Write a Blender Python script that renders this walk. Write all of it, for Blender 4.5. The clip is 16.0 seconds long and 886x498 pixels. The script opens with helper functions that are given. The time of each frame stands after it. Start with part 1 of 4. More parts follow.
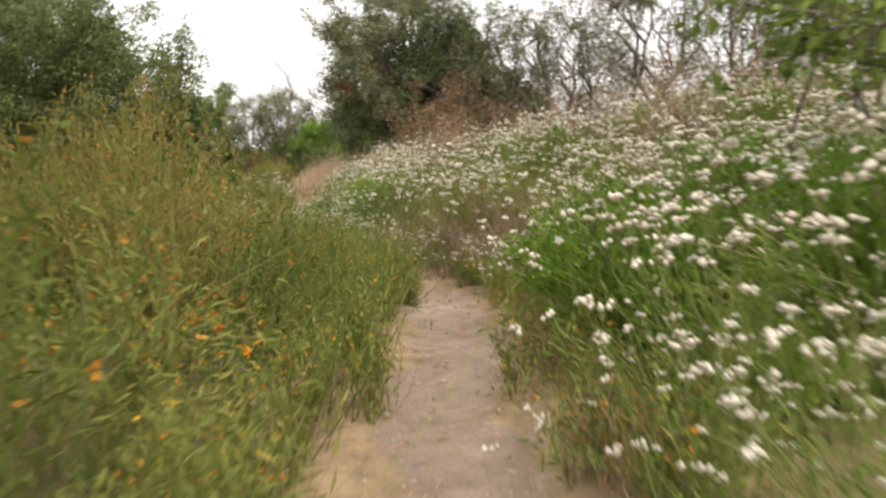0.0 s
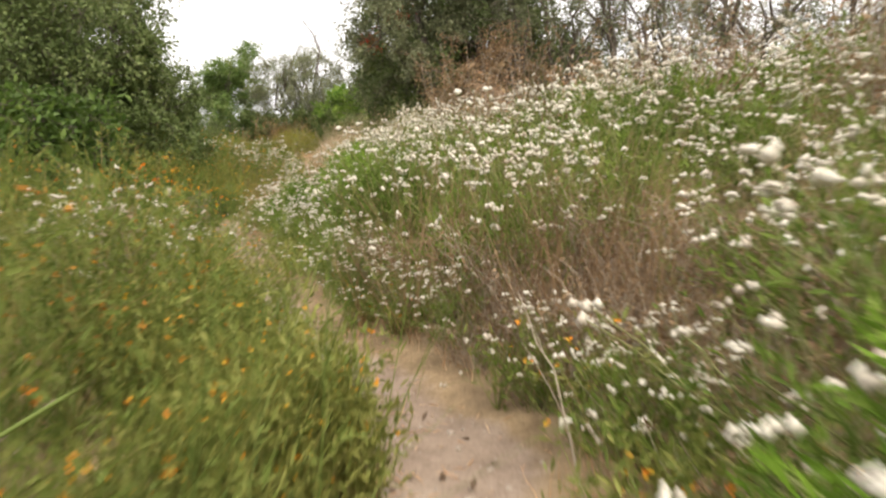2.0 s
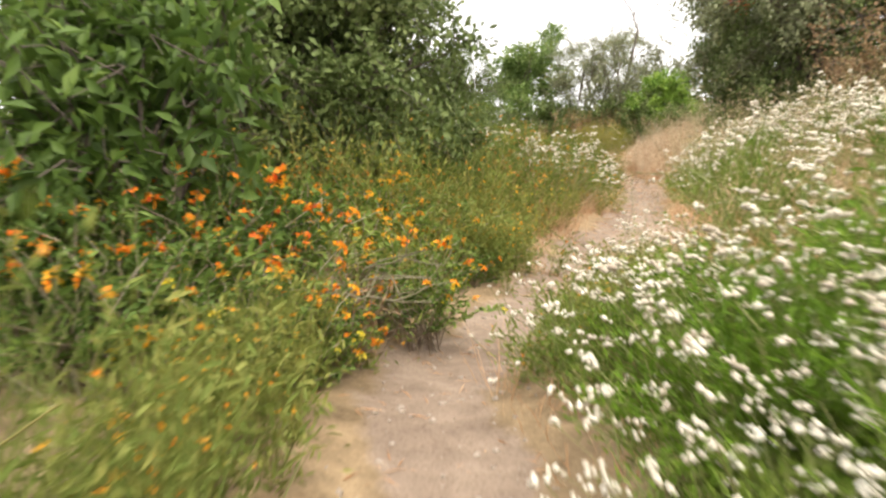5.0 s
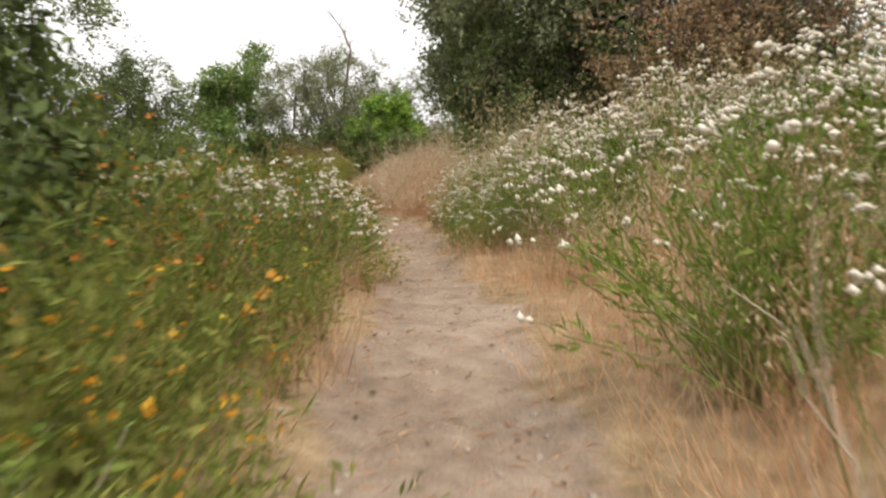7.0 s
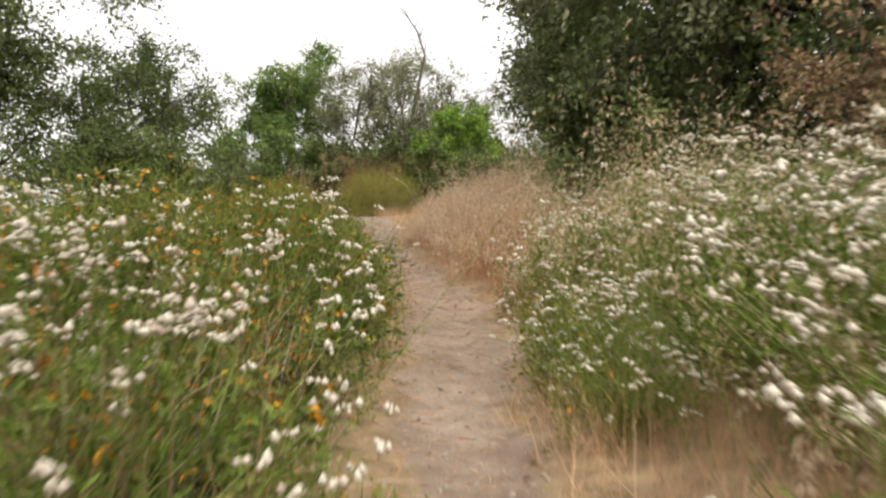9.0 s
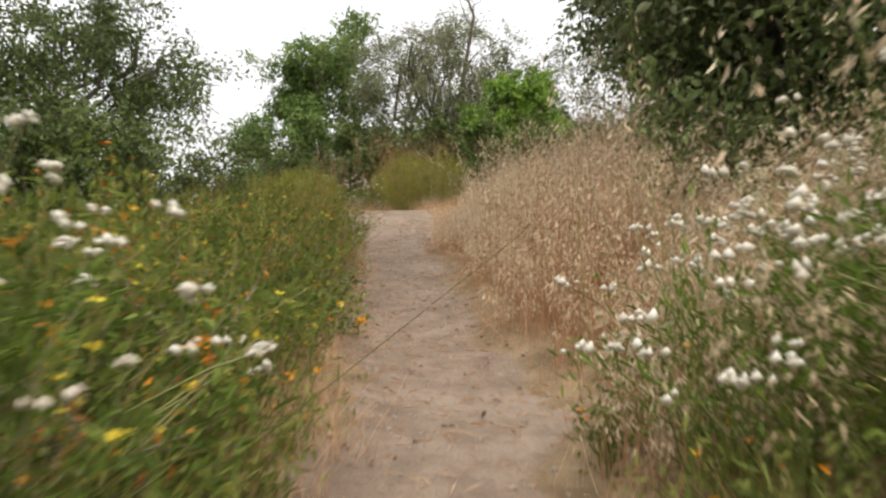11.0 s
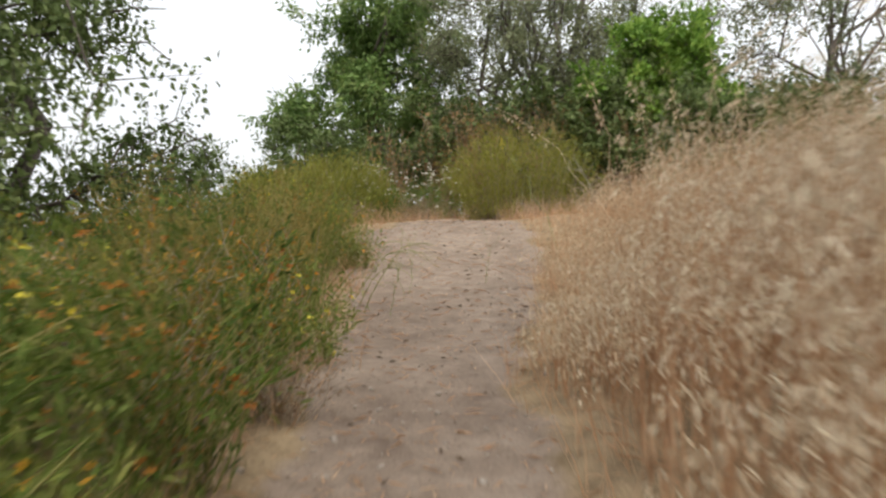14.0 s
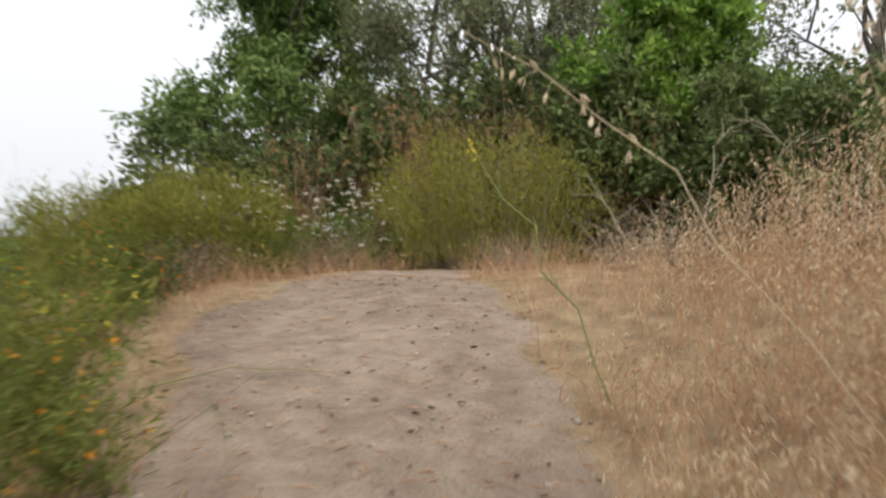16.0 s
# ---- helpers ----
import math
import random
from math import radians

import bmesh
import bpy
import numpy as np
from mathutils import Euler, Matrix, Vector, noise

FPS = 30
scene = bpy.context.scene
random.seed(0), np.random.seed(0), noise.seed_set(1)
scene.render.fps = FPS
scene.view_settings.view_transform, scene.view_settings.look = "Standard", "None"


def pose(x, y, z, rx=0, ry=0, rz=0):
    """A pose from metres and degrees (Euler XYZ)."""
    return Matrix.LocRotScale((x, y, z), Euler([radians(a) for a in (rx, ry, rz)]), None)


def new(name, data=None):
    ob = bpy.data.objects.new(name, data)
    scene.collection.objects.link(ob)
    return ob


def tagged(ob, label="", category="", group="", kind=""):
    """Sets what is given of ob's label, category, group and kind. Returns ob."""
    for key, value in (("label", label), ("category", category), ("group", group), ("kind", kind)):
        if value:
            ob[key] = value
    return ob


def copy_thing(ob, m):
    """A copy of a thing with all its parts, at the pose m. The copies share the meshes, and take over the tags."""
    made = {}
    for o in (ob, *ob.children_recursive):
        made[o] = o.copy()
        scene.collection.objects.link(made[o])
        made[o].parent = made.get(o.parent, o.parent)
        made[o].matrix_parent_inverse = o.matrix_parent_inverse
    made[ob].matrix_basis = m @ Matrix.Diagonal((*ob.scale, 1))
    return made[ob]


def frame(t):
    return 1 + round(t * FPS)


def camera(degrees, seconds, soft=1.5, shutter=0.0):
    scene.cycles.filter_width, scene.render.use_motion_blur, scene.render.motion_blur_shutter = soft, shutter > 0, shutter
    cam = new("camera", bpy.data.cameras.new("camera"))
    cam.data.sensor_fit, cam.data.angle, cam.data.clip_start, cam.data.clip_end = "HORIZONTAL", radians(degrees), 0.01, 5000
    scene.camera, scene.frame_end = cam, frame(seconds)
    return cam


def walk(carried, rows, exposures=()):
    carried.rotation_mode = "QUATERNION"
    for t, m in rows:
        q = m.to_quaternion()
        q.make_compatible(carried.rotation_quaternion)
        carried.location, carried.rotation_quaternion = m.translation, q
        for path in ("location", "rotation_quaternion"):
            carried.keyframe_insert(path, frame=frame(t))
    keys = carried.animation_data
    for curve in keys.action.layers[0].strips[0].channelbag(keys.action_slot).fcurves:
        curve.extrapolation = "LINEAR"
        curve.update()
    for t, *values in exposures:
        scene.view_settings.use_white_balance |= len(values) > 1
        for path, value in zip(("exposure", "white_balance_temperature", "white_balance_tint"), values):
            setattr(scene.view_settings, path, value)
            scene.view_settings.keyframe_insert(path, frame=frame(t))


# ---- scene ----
cam = camera(62.1, 16.0, soft=2.4, shutter=0.55)
PATH = [
    (0.0, pose(0.000, 0.000, 0.950, 86.70, 2.00, -0.12)),
    (0.5, pose(0.056, 0.919, 0.967, 87.37, -1.18, 2.17)),
    (1.0, pose(0.041, 1.791, 0.994, 87.84, -0.14, 1.11)),
    (1.5, pose(0.063, 2.635, 1.058, 86.48, -0.37, 2.32)),
    (2.0, pose(0.066, 3.560, 1.094, 84.71, 0.57, 2.97)),
    (2.5, pose(0.098, 4.539, 1.114, 84.98, 0.91, 7.36)),
    (3.0, pose(0.119, 5.505, 1.129, 85.32, -1.32, 14.97)),
    (4.2, pose(-1.050, 7.620, 1.225, 85.80, -1.60, 22.50)),
    (5.5, pose(-1.984, 9.654, 1.322, 83.40, -2.35, 26.01)),
    (6.0, pose(-2.460, 10.584, 1.353, 84.34, 0.53, 14.51)),
    (6.5, pose(-2.694, 11.490, 1.405, 86.02, 1.31, 6.75)),
    (7.0, pose(-2.756, 12.356, 1.450, 86.93, 2.08, 3.69)),
    (7.5, pose(-2.731, 13.178, 1.564, 86.64, -2.20, 6.72)),
    (8.0, pose(-2.777, 14.116, 1.657, 85.03, -1.39, 6.85)),
    (8.5, pose(-2.904, 15.055, 1.701, 86.03, -2.98, 8.38)),
    (9.0, pose(-3.037, 15.937, 1.871, 88.37, -2.10, 9.32)),
    (10.2, pose(-3.300, 18.150, 1.950, 88.00, -0.90, 12.20)),
    (11.5, pose(-3.496, 20.360, 2.024, 87.20, 0.19, 15.29)),
    (12.0, pose(-3.716, 21.319, 2.083, 88.50, -0.21, 15.21)),
    (12.5, pose(-3.919, 22.147, 2.156, 88.01, -0.40, 19.82)),
    (13.0, pose(-4.166, 22.974, 2.264, 87.41, -1.03, 21.35)),
    (13.5, pose(-4.454, 23.848, 2.273, 86.51, -0.59, 20.03)),
    (14.0, pose(-4.842, 24.756, 2.253, 86.62, -0.28, 22.22)),
    (14.5, pose(-5.191, 25.723, 2.275, 87.02, -0.47, 22.63)),
    (15.0, pose(-5.546, 26.545, 2.338, 87.52, -0.89, 22.05)),
    (15.5, pose(-5.799, 27.390, 2.489, 88.71, 0.15, 20.90)),
    (16.0, pose(-6.050, 28.232, 2.561, 87.10, -0.17, 18.21)),
]
walk(cam, PATH, [(0, 0.42, 7600, 12), (2, 0.62, 7600, 12), (3, 0.6, 7600, 12), (5.5, 1.06, 7600, 10), (6.2, 0.68, 7600, 9), (7, 0.36, 7500, 11), (8, 0.5, 7500, 11), (9, 0.4, 7500, 12),
                 (12, 0.25, 7100, 9), (15, 0.14, 6950, 8), (16, 0.06, 6950, 8)])

# ---- light ----
SUN_UP, SUN_TURN = 58, 140
world = bpy.data.worlds.new("overcast")
scene.world = world
world.use_nodes = True
wn, wl = world.node_tree.nodes, world.node_tree.links
wn.clear()
w_out, w_bg, w_sky, w_mix = (wn.new("ShaderNodeOutputWorld"), wn.new("ShaderNodeBackground"),
                             wn.new("ShaderNodeTexSky"), wn.new("ShaderNodeMixRGB"))
w_sky.sky_type, w_sky.sun_disc = "NISHITA", False
w_sky.sun_elevation, w_sky.sun_rotation = radians(SUN_UP), radians(SUN_TURN)
w_sky.dust_density, w_sky.air_density = 6.0, 1.0
w_mix.inputs[0].default_value = 0.9          # the cloud layer that covers the sky
w_bg.inputs[1].default_value = 0.105
w_dir, w_xyz, w_rise, w_cloud = (wn.new("ShaderNodeTexCoord"), wn.new("ShaderNodeSeparateXYZ"),
                                 wn.new("ShaderNodeMapRange"), wn.new("ShaderNodeMixRGB"))
w_rise.inputs["From Min"].default_value, w_rise.inputs["From Max"].default_value = 0.0, 1.0
w_cloud.inputs[1].default_value, w_cloud.inputs[2].default_value = (8.5, 9.0, 10.0, 1), (15.6, 16.3, 17.7, 1)
wl.new(w_dir.outputs["Generated"], w_xyz.inputs[0])
wl.new(w_xyz.outputs["Z"], w_rise.inputs["Value"])
wl.new(w_rise.outputs[0], w_cloud.inputs[0])
wl.new(w_cloud.outputs[0], w_mix.inputs[2])
wl.new(w_sky.outputs[0], w_mix.inputs[1])
wl.new(w_mix.outputs[0], w_bg.inputs[0])
wl.new(w_bg.outputs[0], w_out.inputs[0])
sun = new("sun", bpy.data.lights.new("sun", "SUN"))
sun.data.energy, sun.data.angle, sun.data.color = 1.5, radians(25), (1.0, 0.95, 0.87)
sun.rotation_euler = (radians(90 - SUN_UP), 0, radians(180 - SUN_TURN))
scene.view_settings.exposure = 0.0

# ---- materials ----


def ramp_of(nodes, links, fac, stops):
    ramp = nodes.new("ShaderNodeValToRGB")
    els = ramp.color_ramp.elements
    while len(els) < len(stops):
        els.new(0.5)
    for el, (at, col) in zip(els, stops):
        el.position, el.color = at, (*col, 1)
    links.new(fac, ramp.inputs[0])
    return ramp.outputs[0]


def plant_material(name, stops, rough=0.6, thin=0.3, spread=1.2, gloss=0.18):
    """Leaf, stem or petal: colour varies from piece to piece and from clump to clump; thin lets light through."""
    mat = bpy.data.materials.new(name)
    mat.use_nodes = True
    n, l = mat.node_tree.nodes, mat.node_tree.links
    n.clear()
    out, bsdf = n.new("ShaderNodeOutputMaterial"), n.new("ShaderNodeBsdfPrincipled")
    geo, info = n.new("ShaderNodeNewGeometry"), n.new("ShaderNodeObjectInfo")
    patch = n.new("ShaderNodeTexNoise")
    patch.inputs["Scale"].default_value, patch.inputs["Detail"].default_value = spread, 3
    l.new(geo.outputs["Position"], patch.inputs["Vector"])
    a, b, c = (n.new("ShaderNodeMath") for _ in range(3))
    a.operation = b.operation = c.operation = "MULTIPLY_ADD"
    l.new(geo.outputs["Random Per Island"], a.inputs[0])
    a.inputs[1].default_value, a.inputs[2].default_value = 0.5, -0.4
    l.new(patch.outputs["Fac"], b.inputs[0])
    b.inputs[1].default_value = 1.05
    l.new(a.outputs[0], b.inputs[2])
    l.new(info.outputs["Random"], c.inputs[0])
    c.inputs[1].default_value = 0.3
    l.new(b.outputs[0], c.inputs[2])
    colour = ramp_of(n, l, c.outputs[0], stops)
    l.new(colour, bsdf.inputs["Base Color"])
    bsdf.inputs["Roughness"].default_value = rough
    bsdf.inputs["Specular IOR Level"].default_value = gloss
    if thin:
        thru, mix = n.new("ShaderNodeBsdfTranslucent"), n.new("ShaderNodeMixShader")
        l.new(colour, thru.inputs["Color"])
        mix.inputs[0].default_value = thin
        l.new(bsdf.outputs[0], mix.inputs[1])
        l.new(thru.outputs[0], mix.inputs[2])
        l.new(mix.outputs[0], out.inputs["Surface"])
    else:
        l.new(bsdf.outputs[0], out.inputs["Surface"])
    return mat


def bark_material(name, dark, light):
    mat = bpy.data.materials.new(name)
    mat.use_nodes = True
    n, l = mat.node_tree.nodes, mat.node_tree.links
    bsdf = n["Principled BSDF"]
    coord, fine, coarse, mix, bump = (n.new("ShaderNodeTexCoord"), n.new("ShaderNodeTexNoise"), n.new("ShaderNodeTexNoise"),
                                      n.new("ShaderNodeMath"), n.new("ShaderNodeBump"))
    fine.inputs["Scale"].default_value, coarse.inputs["Scale"].default_value = 45, 3
    l.new(coord.outputs["Object"], fine.inputs["Vector"])
    l.new(coord.outputs["Object"], coarse.inputs["Vector"])
    mix.operation = "MULTIPLY_ADD"
    l.new(fine.outputs["Fac"], mix.inputs[0])
    mix.inputs[1].default_value = 0.5
    half = n.new("ShaderNodeMath")
    half.operation = "MULTIPLY"
    half.inputs[1].default_value = 0.5
    l.new(coarse.outputs["Fac"], half.inputs[0])
    l.new(half.outputs[0], mix.inputs[2])
    l.new(ramp_of(n, l, mix.outputs[0], [(0.3, dark), (0.7, light)]), bsdf.inputs["Base Color"])
    bump.inputs["Strength"].default_value = 0.6
    bump.inputs["Distance"].default_value = 0.01
    l.new(fine.outputs["Fac"], bump.inputs["Height"])
    l.new(bump.outputs[0], bsdf.inputs["Normal"])
    bsdf.inputs["Roughness"].default_value = 0.9
    return mat


def earth_material():
    """Trodden sandy earth on the trail (attribute trail = 1), straw and leaf litter beside it, scrub far off (attribute wild)."""
    mat = bpy.data.materials.new("earth")
    mat.use_nodes = True
    n, l = mat.node_tree.nodes, mat.node_tree.links
    bsdf = n["Principled BSDF"]
    geo = n.new("ShaderNodeNewGeometry")

    def noise_at(scale, detail=5, rough=0.6):
        t = n.new("ShaderNodeTexNoise")
        t.inputs["Scale"].default_value, t.inputs["Detail"].default_value, t.inputs["Roughness"].default_value = scale, detail, rough
        l.new(geo.outputs["Position"], t.inputs["Vector"])
        return t.outputs["Fac"]

    def maths(op, a, b, c=None):
        m = n.new("ShaderNodeMath")
        m.operation = op
        for i, v in enumerate((a, b, c)):
            if v is None:
                continue
            if isinstance(v, (int, float)):
                m.inputs[i].default_value = v
            else:
                l.new(v, m.inputs[i])
        return m.outputs[0]

    def blend(f, a, b):
        m = n.new("ShaderNodeMixRGB")
        l.new(f, m.inputs[0])
        l.new(a, m.inputs[1])
        l.new(b, m.inputs[2])
        return m.outputs[0]

    big, mid, grain = noise_at(0.9), noise_at(6.5, 6), noise_at(90, 4, 0.7)
    dirt = ramp_of(n, l, maths("MULTIPLY_ADD", big, 0.5, maths("MULTIPLY", mid, 0.5)),
                   [(0.32, (0.15, 0.11, 0.085)), (0.5, (0.255, 0.195, 0.152)), (0.68, (0.375, 0.303, 0.245))])
    speck = ramp_of(n, l, grain, [(0.33, (0.55, 0.5, 0.46)), (0.5, (1, 1, 1)), (0.72, (1.12, 1.1, 1.06))])
    mul = n.new("ShaderNodeMixRGB")
    mul.blend_type = "MULTIPLY"
    mul.inputs[0].default_value = 0.8
    l.new(dirt, mul.inputs[1])
    l.new(speck, mul.inputs[2])
    litter = ramp_of(n, l, maths("MULTIPLY_ADD", mid, 0.6, maths("MULTIPLY", grain, 0.4)),
                     [(0.3, (0.1, 0.07, 0.04)), (0.5, (0.25, 0.18, 0.11)), (0.68, (0.42, 0.31, 0.19))])
    scrub = ramp_of(n, l, noise_at(0.25, 8), [(0.35, (0.05, 0.065, 0.03)), (0.55, (0.1, 0.11, 0.05)), (0.7, (0.2, 0.17, 0.09))])
    trail, wild = n.new("ShaderNodeAttribute"), n.new("ShaderNodeAttribute")
    trail.attribute_name, wild.attribute_name = "trail", "wild"
    edge = maths("MULTIPLY_ADD", maths("SUBTRACT", mid, 0.5), 1.1, trail.outputs["Fac"])
    mask = ramp_of(n, l, edge, [(0.36, (0, 0, 0)), (0.64, (1, 1, 1))])
    colour = blend(mask, litter, mul.outputs[0])
    colour = blend(wild.outputs["Fac"], colour, scrub)
    l.new(colour, bsdf.inputs["Base Color"])
    bump, bump_2 = n.new("ShaderNodeBump"), n.new("ShaderNodeBump")
    bump.inputs["Strength"].default_value, bump.inputs["Distance"].default_value = 0.7, 0.05
    bump_2.inputs["Strength"].default_value, bump_2.inputs["Distance"].default_value = 0.6, 0.008
    l.new(mid, bump.inputs["Height"])
    l.new(grain, bump_2.inputs["Height"])
    l.new(bump.outputs[0], bump_2.inputs["Normal"])
    l.new(bump_2.outputs[0], bsdf.inputs["Normal"])
    bsdf.inputs["Roughness"].default_value = 0.95
    bsdf.inputs["Specular IOR Level"].default_value = 0.15
    return mat


M_EARTH = earth_material()
M_BUCK_LEAF = plant_material("buckwheat_leaf", [(0.1, (0.055, 0.085, 0.015)), (0.5, (0.135, 0.215, 0.035)), (0.9, (0.25, 0.32, 0.07))])
M_BUCK_STEM = plant_material("buckwheat_stem", [(0.1, (0.16, 0.12, 0.05)), (0.5, (0.2, 0.24, 0.09)), (0.9, (0.34, 0.3, 0.15))], thin=0)
M_HEAD = plant_material("flower_white", [(0.1, (0.5, 0.42, 0.34)), (0.4, (0.7, 0.65, 0.55)), (0.9, (0.82, 0.79, 0.71))], rough=0.9, thin=0.2, gloss=0.05)
M_DEER_LEAF = plant_material("broom_leaf", [(0.1, (0.065, 0.088, 0.017)), (0.5, (0.14, 0.19, 0.04)), (0.9, (0.28, 0.285, 0.08))])
M_HERB = plant_material("herb_leaf", [(0.1, (0.045, 0.075, 0.014)), (0.5, (0.115, 0.17, 0.03)), (0.9, (0.26, 0.275, 0.06))])
M_TAN = plant_material("tan_leaf", [(0.1, (0.11, 0.095, 0.02)), (0.5, (0.23, 0.195, 0.05)), (0.9, (0.4, 0.3, 0.11))])
M_DEER_STEM = plant_material("broom_stem", [(0.1, (0.1, 0.12, 0.03)), (0.5, (0.2, 0.22, 0.06)), (0.9, (0.32, 0.25, 0.1))], thin=0)
M_RUST = plant_material("flower_rust", [(0.1, (0.3, 0.1, 0.025)), (0.5, (0.5, 0.2, 0.04)), (0.9, (0.62, 0.36, 0.06))], thin=0.25)
M_ORANGE = plant_material("flower_orange", [(0.1, (0.7, 0.12, 0.03)), (0.4, (0.85, 0.27, 0.03)), (0.9, (0.85, 0.48, 0.05))], thin=0.3)
M_YELLOW = plant_material("flower_yellow", [(0.1, (0.7, 0.5, 0.04)), (0.9, (0.85, 0.75, 0.1))], thin=0.3)
M_RED = plant_material("leaf_red", [(0.1, (0.4, 0.04, 0.02)), (0.9, (0.7, 0.1, 0.05))], thin=0.3)
M_BROAD = plant_material("broad_leaf", [(0.1, (0.045, 0.085, 0.018)), (0.5, (0.1, 0.17, 0.035)), (0.9, (0.22, 0.29, 0.065))], rough=0.45)
M_STRAW = plant_material("straw", [(0.1, (0.32, 0.165, 0.085)), (0.5, (0.57, 0.33, 0.185)), (0.9, (0.74, 0.53, 0.35))], thin=0.25, spread=0.8, gloss=0.2)
M_OAT = plant_material("oat_husk", [(0.1, (0.46, 0.32, 0.2)), (0.5, (0.67, 0.52, 0.35)), (0.9, (0.8, 0.7, 0.53))], thin=0.3, spread=0.8, gloss=0.2)
M_GRASS = plant_material("grass_green", [(0.1, (0.06, 0.1, 0.02)), (0.5, (0.15, 0.21, 0.05)), (0.9, (0.32, 0.31, 0.11))], spread=0.9)
M_BROWN = plant_material("dry_leaf", [(0.1, (0.13, 0.08, 0.045)), (0.5, (0.25, 0.16, 0.09)), (0.9, (0.4, 0.27, 0.15))], thin=0.15)
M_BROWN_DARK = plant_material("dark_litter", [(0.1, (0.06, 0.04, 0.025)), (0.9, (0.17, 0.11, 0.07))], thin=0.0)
M_WEED = plant_material("rusty_weed", [(0.1, (0.22, 0.11, 0.05)), (0.5, (0.37, 0.21, 0.095)), (0.9, (0.5, 0.34, 0.16))], thin=0.25)
M_TWIG = plant_material("dead_twig", [(0.1, (0.16, 0.12, 0.09)), (0.5, (0.3, 0.24, 0.18)), (0.9, (0.48, 0.42, 0.34))], thin=0)
M_DEADWOOD = plant_material("weathered_branch", [(0.1, (0.1, 0.09, 0.06)), (0.5, (0.2, 0.18, 0.12)), (0.9, (0.34, 0.31, 0.22))], thin=0)
M_OAK = plant_material("oak_leaf", [(0.1, (0.06, 0.088, 0.026)), (0.5, (0.125, 0.175, 0.057)), (0.9, (0.23, 0.275, 0.11))], rough=0.5, thin=0.25)
# grey leaves of the farther trees, with the paleness of mist put into the colour
M_HAZY_GREY = plant_material("hazy_grey_leaf", [(0.1, (0.1, 0.115, 0.06)), (0.5, (0.185, 0.21, 0.11)), (0.9, (0.29, 0.31, 0.18))], thin=0.25)
M_LUSH = plant_material("lush_leaf", [(0.1, (0.06, 0.115, 0.012)), (0.5, (0.15, 0.275, 0.03)), (0.9, (0.27, 0.39, 0.065))])
# laurel green, lightened in the colour itself to stand for distance haze
M_HAZY_LAUREL = plant_material("hazy_laurel_leaf", [(0.1, (0.075, 0.13, 0.033)), (0.5, (0.16, 0.255, 0.07)), (0.85, (0.29, 0.36, 0.12)), (0.98, (0.4, 0.2, 0.06))], rough=0.45)
M_BRIGHT = plant_material("bright_leaf", [(0.1, (0.07, 0.15, 0.022)), (0.5, (0.19, 0.33, 0.055)), (0.9, (0.36, 0.48, 0.11))], rough=0.45)
M_OLIVE = plant_material("feather_leaf", [(0.1, (0.11, 0.12, 0.022)), (0.5, (0.25, 0.255, 0.05)), (0.9, (0.38, 0.36, 0.085))])
M_BARK = bark_material("bark_dark", (0.05, 0.04, 0.032), (0.16, 0.13, 0.105))
M_STONE = bark_material("pebble_stone", (0.22, 0.18, 0.15), (0.45, 0.39, 0.33))

# ---- lay of the land ----
# trail: y, middle x, half width, height
TRAIL = np.array([
    (-6.0, 0.05, 0.32, -0.20), (0.0, -0.02, 0.32, 0.00), (2.6, 0.0, 0.25, 0.07), (4.7, 0.03, 0.26, 0.15), (5.8, 0.0, 0.25, 0.21),
    (7.1, -0.72, 0.12, 0.28), (8.6, -1.54, 0.12, 0.35), (9.8, -2.1, 0.26, 0.42), (11.4, -2.80, 0.28, 0.51), (12.5, -2.95, 0.25, 0.57), (13.5, -2.84, 0.27, 0.63),
    (14.3, -2.90, 0.44, 0.68), (15.8, -3.00, 0.45, 0.78), (17.4, -3.19, 0.34, 0.88), (18.4, -3.34, 0.28, 0.94), (19.4, -3.50, 0.26, 1.00), (20.4, -3.64, 0.34, 1.08), (22.3, -4.10, 0.42, 1.20),
    (24.2, -4.85, 0.42, 1.31), (26.0, -5.45, 0.44, 1.42), (28.1, -6.30, 0.50, 1.56), (29.3, -6.70, 0.70, 1.68), (30.4, -7.08, 0.76, 1.80),
    (31.8, -7.72, 1.02, 1.96), (33.0, -8.1, 0.7, 2.06), (34.2, -8.0, 0.25, 2.06), (36.0, -7.70, 0.05, 1.98), (60.0, -7.70, 0.05, 1.7)])
BANKS = np.array([  # y, rise per metre to the right, to the left
    (-6, 0.12, -0.02), (3, 0.16, -0.02), (6.5, 0.28, -0.02), (9, 0.36, 0.0), (12, 0.3, 0.04), (15, 0.22, 0.1), (19, 0.22, 0.1),
    (22, 0.22, -0.06), (28, 0.24, -0.12), (31, 0.2, -0.12), (34, 0.08, -0.1), (60, 0.05, -0.1)])


def trail_at(y):
    return (np.interp(y, TRAIL[:, 0], TRAIL[:, k]) for k in (1, 2, 3))


def bumps(x, y):
    return (0.03 * np.sin(1.7 * x + 0.6 * y) * np.sin(1.3 * y - 0.4 * x) + 0.014 * np.sin(4.1 * x + 1.9) * np.sin(3.7 * y)
            + 0.007 * np.sin(9.3 * x - 2.2 * y) * np.sin(8.1 * y + 1.1))


